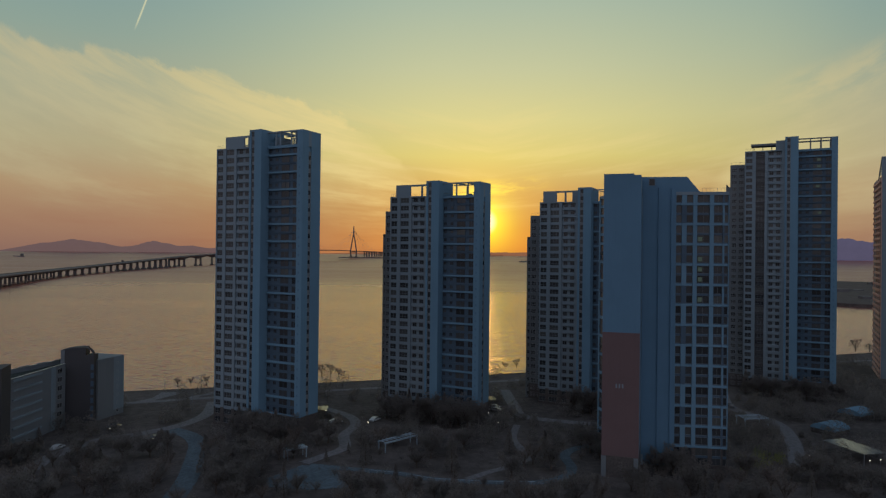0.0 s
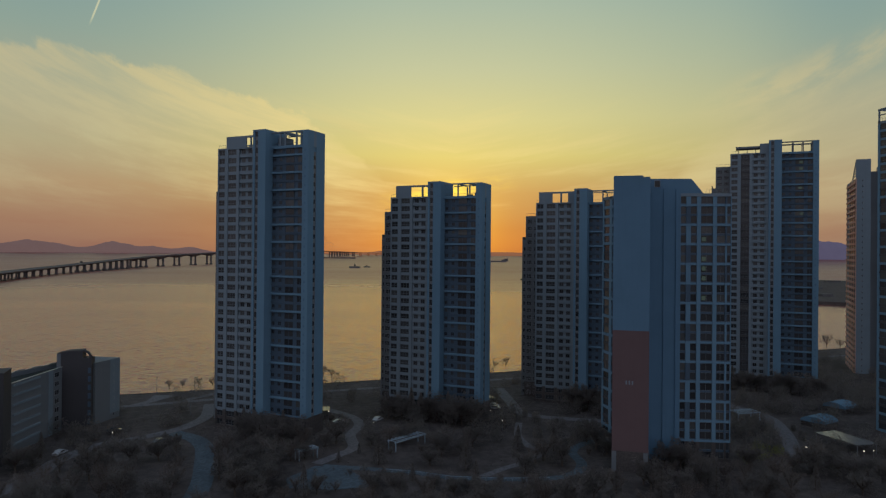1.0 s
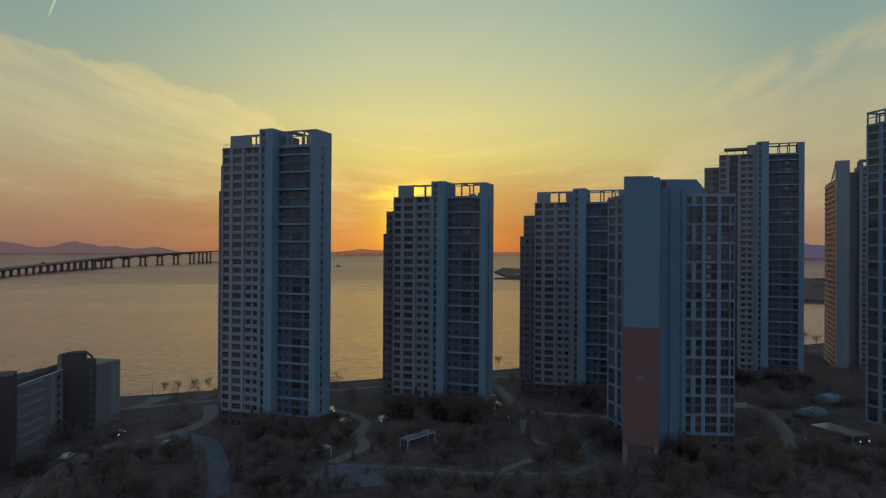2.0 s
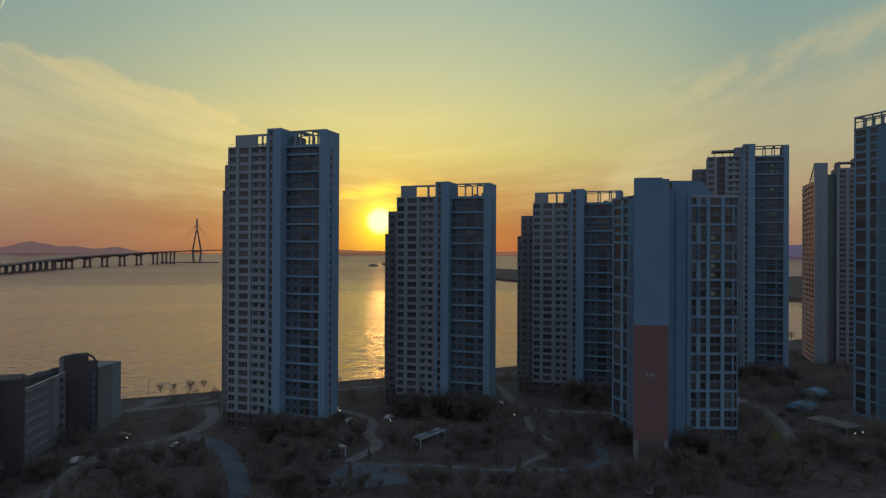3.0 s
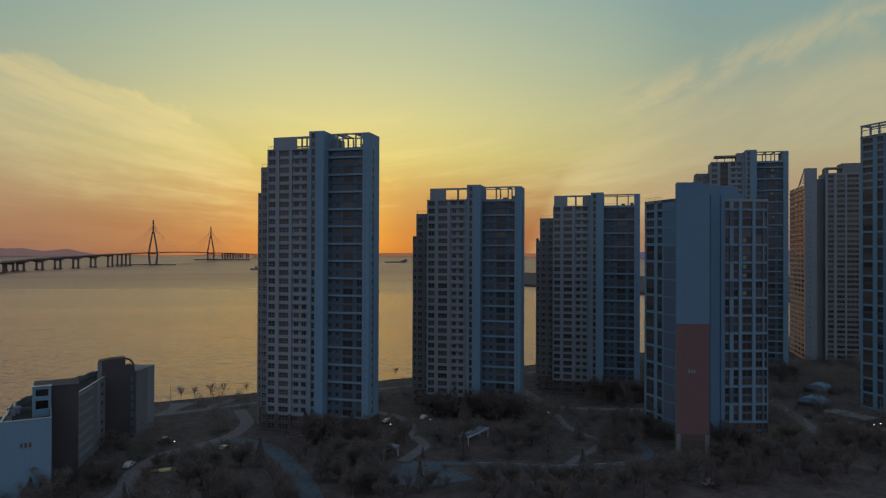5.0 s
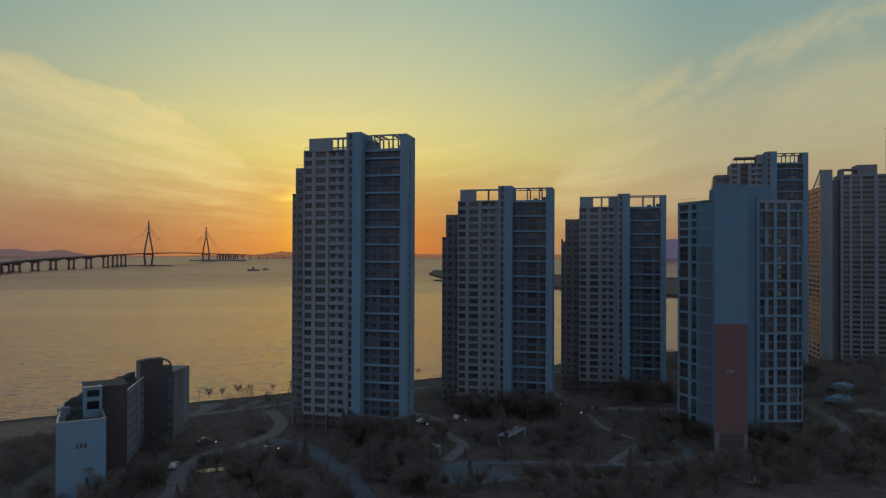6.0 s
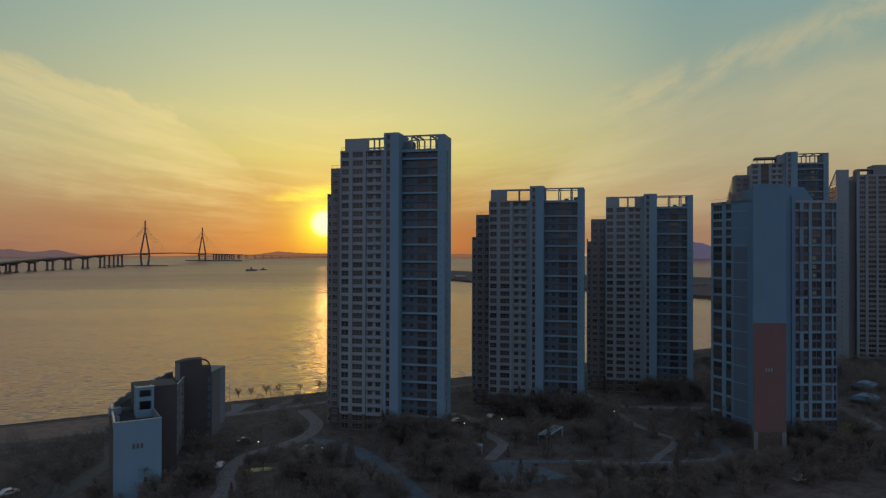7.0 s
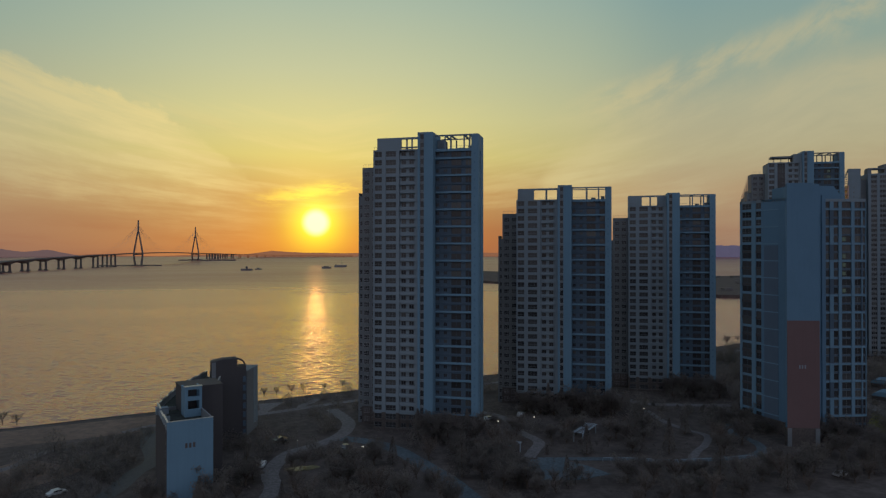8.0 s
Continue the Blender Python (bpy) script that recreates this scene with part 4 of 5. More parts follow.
    if mark:
        # building number, as plain bars
        for i in range(3):
            block("sign_bar", root, end @ at(3.5 + i * 0.8, -0.09, 23.6), 0.4, 0.03, 1.1, PAINT)
    return root


wing_tower((0, 0), 27, "pale grey tower with a brick red end wall near the gardens")
wing_tower((98.0, 11.8), 37, "very tall pale grey tower with an open roof frame", mark=False, whole=False)


def east_tower():
    """A tower whose long side has the low sun put into its colour."""
    root = thing("apartment_tower", at(211.3, 326.6, GROUND, SLANT), "grey tower with low sunlight put into its long side's colour", "apartment tower", "towers of the estate")
    h = 35 * STOREY
    part("body", Mesh().box(0.3, 6.4, 0, 35.5, 0, h), PAINT, root, label="grey end wall")
    part("roof_screen", Mesh().box(0, 6.4, 0, 0.5, h, h + 9.3).box(5.9, 6.4, 0.5, 8, h, h + 9.3), PAINT, root, label="tall blank roof screen")
    for i in range(7):
        y = 0.6 + i * 1.9
        block("fin", root, at(0.0, 0.5, h + 1.0 + (6 - i) * 1.2), 0.35, 1.2 + i * 1.9, 0.4, PAINT)
    part("slope_bar", Mesh().poly([(0, 0.5, h + 9.3), (0.4, 0.5, h + 9.3), (0.4, 14.5, h + 0.6), (0, 14.5, h + 0.6), (0, 0.5, h + 8.7), (0.4, 0.5, h + 8.7), (0.4, 14.0, h), (0, 14.0, h)],
                                  [(0, 1, 2, 3), (4, 7, 6, 5), (0, 3, 7, 4), (1, 5, 6, 2)]), PAINT, root)
    for y0, y1 in ((0, 1.0), (7.5, 9.0), (16, 17.5), (24, 25), (34.5, 35.5)):
        block("pier", root, at(0, y1, 0, -90), y1 - y0, 0.35, h, SUNLIT_SALMON)
    for k in range(35):
        z = k * STOREY
        block("balcony", root, at(-0.4, 34.5, z, -90), 33.5, 0.7, 1.0, SUNLIT_SALMON)
        window(root, at(0.2, 14.5, z + 1.0, -90), 4.5, 1.7, 2)
        window(root, at(0.2, 7.0, z + 1.0, -90), 5.0, 1.7, 2)
        window(root, at(0.2, 23.0, z + 1.0, -90), 5.0, 1.7, 2)
        window(root, at(2.6, -0.06, z + 1.0), 0.6, 0.8, 0)
    part("link", Mesh().box(6.4, 11, 5, 22, 0, h + 3.5), PAINT_DIM, root)
    part("body", Mesh().box(11, 38, 2.4, 16, 0, h + 6.5), PAINT, root)
    for x0, x1 in ((11, 12.5), (15.5, 17.0), (21, 22.0), (28, 30), (36.5, 38)):
        block("pier", root, at(x0, 2.0, 0), x1 - x0, 0.4, h + 6.5, PAINT)
    for k in range(37):
        z = k * STOREY
        for x0, w in ((12.5, 3.0), (17.0, 4.0), (22.0, 6.0), (30.0, 6.5)):
            block("spandrel", root, at(x0, 2.1, z), w, 0.3, 1.0, PAINT_DIM)
            window(root, at(x0, 2.26, z + 1.0), w, 1.75, 2)
    part("canopy", Mesh().box(11.5, 20, 3, 9, h + 9.0, h + 9.8).box(11, 13, 3.2, 8.5, h + 6.5, h + 9.0).box(20, 30, 4, 14, h + 6.5, h + 12), PAINT_DIM, root, label="roof canopy and plant room")
    return root


east_tower()


def low_block():
    """The low bent block: blank end wall, roof stair, slatted long side and a dark stair tower."""
    root = thing("apartment_block", at(0, 0, GROUND), "low grey bent apartment block with a blank pale end wall", "apartment block")
    h = 19.6
    end = along((-132.2, 167.4), (-122.6, 170.5))
    wide, deep = 10.09, 21.5
    # the roofs lie low behind their parapets, whose pale copings catch the sky
    part("front_block", Mesh().prism([(0, 0.3), (wide, 0.3), (wide, deep), (1.0, deep)], 0, h - 1.0), SLATE, root, end, "dark slate front block")
    part("end_wall", Mesh().box(0, wide, 0, 0.3, 0, h + 1.0), TRIM, root, end, "blank pale end wall")
    part("roof_slab", Mesh().box(1.3, wide - 0.3, 0.32, deep, h - 1.0, h - 0.94), ROOF, root, end)
    sea = along((-137.6, 188.6), (-132.2, 167.5))
    part("sea_wall", Mesh().box(0, 21.7, 0, 0.3, 0, h + 0.6).box(0, 7.0, 0, 0.3, h + 0.6, h + 1.1).box(13.5, 21.7, 0, 0.3, h + 0.6, h + 1.0), PAINT, root, sea, "pale seaward wall with a stepped top")
    for k in range(7):
        for x in (2.0, 9.0, 16.5):
            window(root, sea @ at(x, -0.08, k * STOREY + 0.9), 3.0, 1.6, 1)
    for x, wide_at, z in ((0.0, 7.0, h + 1.1), (7.05, 6.4, h + 0.6), (13.5, 8.2, h + 1.0)):
        block("coping", root, sea @ at(x, -0.06, z), wide_at, 0.42, 0.1, COPING, "pale parapet coping")
    for x in (6.5, 13.5):
        block("parapet", root, sea @ at(x, 0.3, h - 0.94), 0.35, 1.2, 1.6, PAINT)
    block("coping", root, end @ at(-0.05, -0.06, h + 1.0), wide + 0.1, 0.42, 0.1, COPING, "pale parapet coping")
    block("parapet", root, end @ at(wide - 0.3, 0.32, h - 1.0), 0.3, deep - 0.4, 2.0, PAINT_DIM)
    block("roof_unit", root, end @ at(0.6, 17.5, h - 0.94), 2.8, 2.0, 1.6, PAINT)
    for i in range(3):
        block("sign_bar", root, end @ at(3.9 + i * 0.85, -0.05, 14.3), 0.5, 0.05, 1.1, STONE)
    # dark stair volume and the open frame before it
    core = along((-131.0, 184.2), (-121.7, 187.2))
    part("stair_volume", Mesh().box(0, 9.77, 0, 9, 0, h + 5.4), SLATE, root, core, "tall dark slate stair volume")
    block("coping", root, core @ at(-0.1, -0.1, h + 5.4), 9.97, 9.2, 0.25, SLATE)
    part("roof_frame", Mesh().plate([6.0, 6.7, 9.4, 10.0], [h - 1.0, h + 0.9, h + 3.0, h + 4.0, h + 5.7, h + 6.4], 11.2, 11.7, holes={(1, 1), (1, 3)}), TRIM, root, end, "light blue open roof frame")
    for x in (6.0, 9.65):
        block("frame_side", root, end @ at(x, 11.7, h - 0.94), 0.35, 4.0, 7.2, TRIM)
    block("frame_top", root, end @ at(5.9, 11.1, h + 6.4), 4.2, 1.0, 0.15, COPING)
    # long rear slab
    plan = [(-125.4, 195.0), (-125.0, 225.0), (-127.4, 229.5), (-130.2, 236.2), (-135.6, 213.0), (-137.4, 190.5)]
    part("rear_slab", Mesh().prism(plan, 0, h - 0.6), PAINT_DIM, root, label="grey long slab")
    part("roof_slab", Mesh().prism([(-125.8, 195.3), (-125.4, 224.7), (-127.8, 229), (-130.3, 235.0), (-135.2, 213.0), (-136.9, 191.0)], h - 0.6, h - 0.54), ROOF, root)
    pts = [Vector((*p, 0)) for p in plan]
    for i in (0, 3, 4):
        m = along(pts[i], pts[(i + 1) % 6])
        run = (pts[(i + 1) % 6] - pts[i]).length - 0.04
        block("parapet", root, m @ at(0.02, 0.0, h - 0.6), run, 0.3, 1.5, PAINT_DIM)
        block("coping", root, m @ at(0.02, -0.05, h + 0.9), run, 0.4, 0.1, COPING, "pale parapet coping")
        if i != 0:
            for q in range(3):
                block("parapet_step", root, m @ at(run * (0.12 + 0.3 * q), 0.02, h + 1.0), run * 0.16, 0.26, 0.2, PAINT_DIM)
    side = along(plan[0], plan[1])
    for k in range(7):
        z = k * STOREY + 0.6
        block("band", root, side @ at(3.0, -0.4, z + 2.0), 14.0, 0.4, 0.6, PAINT)
        window(root, side @ at(25.5, -0.08, z + 0.4), 2.6, 1.6, 1)
    block("panel", root, side @ at(22.0, -0.06, 0), 2.6, 0.06, h + 0.8, PAINT)
    # dark stair tower with a curved roof line
    dark = along((-127.8, 227.2), (-117.6, 229.2))
    front = [(0, 0), (10.4, 0), (10.4, h + 3.2), (7.7, h + 3.2), (7.7, h + 5.8), (3.4, h + 5.7), (0, h + 5.0)]
    k = len(front)
    part("stair_tower", Mesh().poly([(x, y, z) for y in (0, 4.5) for x, z in front], [tuple(range(k)), tuple(range(2 * k - 1, k - 1, -1))] + [(i, k + i, k + (i + 1) % k, (i + 1) % k) for i in range(k)]), SLATE, root, dark, "dark slate stair tower with a raised roof")
    # arched roof strip that bends down to the far wing over an open gap
    bend = [(7.7, h + 5.8)] + [(7.7 + 2.7 * math.sin(a), h + 2.9 + 2.9 * math.cos(a)) for a in [i * math.pi / 14 for i in range(1, 8)]]
    under = [(x - 0.28, z - 0.42) for x, z in bend]
    ring = bend + under[::-1]
    k = len(ring)
    n = len(bend)
    part("arched_roof", Mesh().poly([(x, y, z) for y in (0.1, 1.3) for x, z in ring],
                                    [(i, k + i, k + i + 1, i + 1) for i in range(k - 1)] + [(i, i + 1, k - 2 - i, k - 1 - i) for i in range(n - 1)] + [(2 * k - 1 - i, 2 * k - 2 - i, k + i + 1, k + i) for i in range(n - 1)]), SLATE, root, dark, "thin arched roof strip")
    block("stair_pier", root, dark @ at(0.0, -0.12, 0), 1.2, 0.12, h + 4.9, PAINT_DIM)
    for z in range(7):
        block("fin", root, dark @ at(9.4, -0.25, z * STOREY + 1), 0.9, 0.25, 1.8, PANEL)
    # far wing
    wing = along((-117.4, 231.5), (-114.4, 243.9))
    part("far_wing", Mesh().box(0, 12.75, 0, 12, 0, h + 1.1), PAINT_DIM, root, wing, "grey wing with small windows")
    for k in range(7):
        window(root, wing @ at(9.0, -0.08, k * STOREY + 1.0), 0.9, 1.1, 0)
    block("panel", root, wing @ at(7.6, -0.05, 2), 5.1, 0.05, h - 1, PAINT)
    return root


low_block()

# ---- trees ----


def tree_meshes(kind, seed):
    """Trunk with limbs, and a crown of many small leaf clumps; about 7 m high."""
    rng = random.Random(seed)
    t, c = Mesh(), Mesh()
    if kind == "conifer":
        t.beam((0, 0, 0), (0.05, 0, 7.2), 0.16, 0.03, 6)
        for i in range(900):
            z = 1.0 + 6.4 * rng.random() ** 1.25
            r = (7.7 - z) * 0.27 * (0.55 + 0.5 * rng.random())
            a = rng.uniform(0, 2 * math.pi)
            p = Vector((r * math.cos(a), r * math.sin(a), z - 0.12 * r))
            leaf(c, p, rng.uniform(0.12, 0.27), rng)
        return t.data("trunk", BARK), c.data("crown", LEAF)
    young = kind == "young"
    fork = rng.uniform(1.0, 1.5)
    t.beam((0, 0, 0), (0.1, 0.05, fork), 0.2, 0.14, 7)
    tips = []
    for i in range(7):
        a = i * 2 * math.pi / 7 + rng.uniform(-0.4, 0.4)
        lean = rng.uniform(0.35, 0.95) if i else 0.05
        ln = rng.uniform(2.2, 3.6)
        p0 = Vector((0.1, 0.05, fork - 0.1 * (i % 3)))
        p1 = p0 + Vector((math.cos(a) * lean, math.sin(a) * lean, 1.0)).normalized() * ln
        t.beam(p0, p1, 0.09, 0.04, 5)
        for j in range(5):
            b = a + rng.uniform(-1.1, 1.1)
            l2 = rng.uniform(0.3, 1.1)
            q0 = p0.lerp(p1, rng.uniform(0.2, 1.0))
            q1 = q0 + Vector((math.cos(b) * l2, math.sin(b) * l2, 1.0)).normalized() * rng.uniform(0.9, 1.8)
            t.beam(q0, q1, 0.04, 0.015, 4)
            tips.append((q0, q1))
            for _ in range(3 if kind == "bare" else 0):
                d = a + rng.uniform(-1.8, 1.8)
                r0 = q0.lerp(q1, rng.uniform(0.3, 1.0))
                r1 = r0 + Vector((math.cos(d), math.sin(d), rng.uniform(0.3, 1.4))).normalized() * rng.uniform(0.5, 1.0)
                t.beam(r0, r1, 0.022, 0.01, 3)
                tips.append((r0, r1))
    if kind == "bare":
        for q0, q1 in tips:
            for _ in range(9):
                leaf(c, q0.lerp(q1, rng.uniform(0.0, 1.1)) + Vector((rng.gauss(0, 0.4), rng.gauss(0, 0.4), rng.gauss(-0.15, 0.4))), rng.uniform(0.06, 0.15), rng)
        return t.data("trunk", BARK), c.data("crown", TWIG)
    # several uneven clumps round the limb ends and down the sides
    for q0, q1 in tips + [(Vector((0, 0, fork)), Vector((rng.gauss(0, 1.4), rng.gauss(0, 1.4), rng.uniform(1.5, 3.2)))) for _ in range(14)]:
        for _ in range(20 if young else 64):
            d = Vector((rng.gauss(0, 1), rng.gauss(0, 1), rng.gauss(0, 0.8))).normalized() * rng.uniform(0.2, 1.05)
            leaf(c, q1 + d * (0.7 if young else 1.0), rng.uniform(0.07, 0.16) if young else rng.uniform(0.09, 0.2), rng)
    return t.data("trunk", BARK), c.data("crown", LEAF)


def leaf(mesh, p, s, rng):
    """A clump: a bent, tilted four-sided flake."""
    q = Euler((rng.uniform(-1, 1), rng.uniform(-1, 1), rng.uniform(0, 6.28))).to_matrix()
    mesh.poly([p + q @ Vector(v) for v in ((-s, 0, 0), (0, -0.6 * s, 0.22 * s), (s, 0, 0), (0, 0.6 * s, 0.22 * s))], [(0, 1, 2), (0, 2, 3)])


KINDS = {k: [tree_meshes(k, s) for s in seeds] for k, seeds in (("conifer", (11, 12)), ("round", (21, 22, 23)), ("bare", (31, 32)), ("young", (51, 52)))}
TREE_LABELS = {"young": "young open-crowned tree standing alone by the shore", "conifer": "dark narrow evergreen tree in the estate gardens", "round": "dark rounded evergreen tree in the estate gardens", "bare": "thin half-bare tree with sparse brown twigs"}


def tree(x, y, size, kind, rng, group="garden trees"):
    trunk, crown = rng.choice(KINDS[kind])
    root = thing("tree", at(x, y, GROUND, rng.uniform(0, 360)) @ Matrix.Diagonal((size, size, size * rng.uniform(0.85, 1.15), 1)), TREE_LABELS[kind], "tree", group)
    part("trunk", trunk, None, root)
    part("crown", crown, None, root)
    return root


def near_line(x, y, line, reach):
    for (x0, y0), (x1, y1) in zip(line, line[1:]):
        dx, dy = x1 - x0, y1 - y0
        t = min(1, max(0, ((x - x0) * dx + (y - y0) * dy) / (dx * dx + dy * dy)))
        if math.hypot(x - x0 - t * dx, y - y0 - t * dy) < reach:
            return True
    return False


PERGOLA_SPOT = [(-17, 199), (-8, 208)]
PATHS = [PROMENADE[:-2], GARDEN_WALK, LANE, BED_WALK, COURT_DRIVE, ARC_WALK, CROSS_WALK, TOWER_DRIVE, EAST_DRIVE, [(-42, 176), (-26, 174)], PERGOLA_SPOT]


def built_over(x, y, slack=1.6):
    for px, py in ((-44.9, 214.9), (12.6, 234.0), (70.1, 252.2), (163.4, 280.6)):
        dx, dy = x - px, y - py
        a = radians(SLANT)
        u, v = dx * math.cos(a) + dy * math.sin(a), -dx * math.sin(a) + dy * math.cos(a)
        if (-45.5 - slack < u < slack + 1 and (-15 if u < -19 and slack > 1 else -3) - slack < v < 14 + slack):
            return True
    for px, py, r in ((50, 184, 9), (54, 198, 12), (62, 198, 12), (73, 193, 10), (150, 213, 14), (155, 225, 14), (214, 340, 22), (240, 330, 20), (-128, 180, 11), (-130, 205, 11), (-122, 232, 11), (-114, 242, 9)):
        if math.hypot(x - px, y - py) < r + slack - 1:
            return True
    return False


def joined_trees(name, spots, label, category, rng, mat=None):
    """Many small plants in one mesh: short stems under loose clumps."""
    m = Mesh()
    for x, y, size, full in spots:
        m.beam((x, y, GROUND - 0.05), (x, y, GROUND + 1.6 * size), 0.12 * size, 0.08 * size, 4)
        for _ in range(full):
            a, r = rng.uniform(0, 6.28), 2.0 * size * math.sqrt(rng.random())
            z = GROUND + size * (0.5 + rng.random() * 4.6 * (1 - 0.5 * (r / (2.0 * size)) ** 2))
            leaf(m, Vector((x + r * math.cos(a), y + r * math.sin(a), z)), rng.uniform(0.11, 0.26) * (0.6 + 0.4 * size), rng)
    return solid(name, m, mat or LEAF, label, category, kind="stuff")


def plant_garden():
    rng = random.Random(77)
    placed = []
    tries = 0
    while len(placed) < 900 and tries < 24000:
        tries += 1
        x, y = rng.uniform(-190, 270), rng.uniform(146, 372)
        if y > 264 + (x + 150) * 0.33 or built_over(x, y) or any(near_line(x, y, p, 3.1) for p in PATHS):
            continue
        if x < -138 and not (-176 < x < -148 and 176 < y < 214 + (x + 190) * 0.85):
            continue
        if x < 60 and y > 243 + (x + 60) * 0.33 and rng.random() < 0.8:
            continue
        if noise.noise((x * 0.035, y * 0.035, 5)) < -0.42:
            continue
        if any(abs(x - a) < 3.2 and math.hypot(x - a, y - b) < 3.2 for a, b in placed):
            continue
        placed.append((x, y))
    placed.sort(key=lambda p: p[1] + 0.15 * abs(p[0] + 20))
    def height(x, y):
        """Planting stays low on the south side of the walks, so that they lie open."""
        room = 22.0
        for p in (GARDEN_WALK, BED_WALK, COURT_DRIVE, ARC_WALK, TOWER_DRIVE, EAST_DRIVE, PATHS[-2], PERGOLA_SPOT):
            for k in range(1, 12):
                if near_line(x, y + 2.0 * k, p, 2.4):
                    room = min(room, 2.0 * k)
        return min(1.0, 0.18 + room / 24.0) if rng.random() < 0.93 else 0.8

    for x, y in placed[:270]:
        k = rng.random()
        tree(x, y, rng.uniform(0.85, 1.45) * height(x, y), "conifer" if k < 0.15 else ("round" if k < 0.62 else "bare"), rng)
    # taller trees close in front of the towers
    for px, py, u0, u1, count in ((-44.9, 214.9, -19, 1, 10), (12.6, 234.0, -32, 3, 14), (70.1, 252.2, -20, 1, 7), (163.4, 280.6, -35, 2, 8)):
        for i in range(count):
            u, v = u0 + (u1 - u0) * (i + rng.uniform(0.2, 0.8)) / count, rng.uniform(-11.0, -7.0)
            a = radians(SLANT)
            tree(px + u * math.cos(a) - v * math.sin(a), py + u * math.sin(a) + v * math.cos(a), rng.uniform(1.25, 1.7), "round" if rng.random() < 0.8 else "conifer", rng)
    for x, y in ((47, 183), (45.5, 194), (44, 200), (43, 207), (58, 182), (62, 180.5), (66, 179), (64, 183)):
        tree(x, y, rng.uniform(1.0, 1.3), "round", rng)
    joined_trees("garden_planting", [(x, y, rng.uniform(0.8, 1.6) * height(x, y), 460) for x, y in placed[270:]], "dark mass of garden trees between the towers", "trees", rng)
    low = []
    while len(low) < 2100:
        x, y = rng.uniform(-185, 250), rng.uniform(146, 340)
        if y > 268 + (x + 150) * 0.33 or built_over(x, y, 0.5) or any(near_line(x, y, p, 2.7) for p in PATHS) or (x < -138 and not (-178 < x < -146 and 172 < y < 218 + (x + 190) * 0.85)):
            continue
        low.append((x, y, rng.uniform(0.18, 0.5), 26))
    while len(low) < 2500:
        x, y = rng.uniform(-176, -147), rng.uniform(176, 246)
        if y < 214 + (x + 190) * 0.85 and not near_line(x, y, PATHS[1], 4.0):
            low.append((x, y, rng.uniform(0.35, 0.7), 60))
    hedge = [(82 + 14 * q + rng.uniform(-1.5, 1.5), 186 + 8 * q + rng.uniform(-3, 3), rng.uniform(0.5, 0.9), 220) for q in (0.0, 0.15, 0.3, 0.45, 0.6, 0.75, 0.9, 1.0)]
    joined_trees("yellow_hedge", hedge, "yellow-green clipped bushes beside the drive", "bushes", rng, HEDGE)
    joined_trees("shrubs", low, "low dark shrubs and hedges in the garden beds", "shrubs", rng)
    for x, y, s in ((-56, 316, 1.0), (-48, 316, 0.8), (-52, 318, 0.9), (-113, 290, 0.7), (-108, 292, 0.6), (-102, 294, 0.75), (-97, 297, 0.6), (-88, 300, 0.5), (-80, 302, 0.6), (-199, 266, 0.79), (-194, 264, 0.6), (-203, 263, 0.75),
                    (32, 342, 0.7), (38, 345, 0.8), (255, 418, 1.3), (262, 415, 1.0), (10, 336, 0.6), (-20, 325, 0.6), (180, 392, 0.9), (176, 388, 0.8), (190, 395, 0.7)):
        tree(x, y, s * 1.15, "young", rng, "shore trees")


plant_garden()

# ---- boats and ships ----


def hull(length, beam_, height, m=None):
    """A simple hull with a raked bow."""
    k = Mesh()
    a, b = length / 2, beam_ / 2
    low = [(-a, -b * 0.8), (a * 0.7, -b * 0.8), (a * 0.92, 0), (a * 0.7, b * 0.8), (-a, b * 0.8)]
    top = [(-a * 1.02, -b), (a * 0.72, -b), (a, 0), (a * 0.72, b), (-a * 1.02, b)]
    n = 5
    return k.poly([(x, y, -1) for x, y in low] + [(x, y, height) for x, y in top],
                  [tuple(range(n - 1, -1, -1)), tuple(range(n, 2 * n))] + [(i, (i + 1) % n, n + (i + 1) % n, n + i) for i in range(n)])


def boat(name, x, y, turn, length, label, cabin, mast=0.0, level=-2.9):
    root = thing(name, at(x, y, level, turn), label, "boat", "boats on the sea")
    w, h = length * 0.24, max(2.4, length * 0.16) if length < 60 else length * 0.085
    part("hull", hull(length, w, h), STEEL, root)
    c0, c1, ch = cabin
    if ch:
        part("cabin", Mesh().box(c0 * length, c1 * length, -w * 0.3, w * 0.3, h, h + ch), CONCRETE, root)
        part("funnel", Mesh().beam((c0 * length + 2, 0, h + ch), (c0 * length + 2, 0, h + ch * 1.5), 0.9, 0.7, 8), STEEL, root)
    if mast:
        part("mast", Mesh().beam((length * 0.1, 0, h), (length * 0.1, 0, h + mast), 1.0, 0.5, 6), STEEL, root)
    return root


boat("barge", -206, 2530, 8, 42, "dark flat barge with a small wheelhouse on the sea", (-0.1, 0.05, 7.0))
boat("tug_boat", -168, 2640, 8, 26, "small dark tug boat beside a barge", (-0.2, 0.1, 3.5))
boat("work_boat", 96, 2790, 5, 40, "dark low work boat on the sea", (-0.3, 0.2, 3.0))
boat("crane_barge", 176, 3040, 0, 55, "dark barge with a tall crane mast", (-0.45, -0.35, 3.0), 24.0)
boat("cargo_ship", 552, 4190, 180, 135, "hazy grey cargo ship far out at sea", (-0.45, -0.3, 13.0))
boat("cargo_ship", 520, 4070, 180, 130, "hazy grey cargo ship far out at sea", (-0.45, -0.3, 8.0))
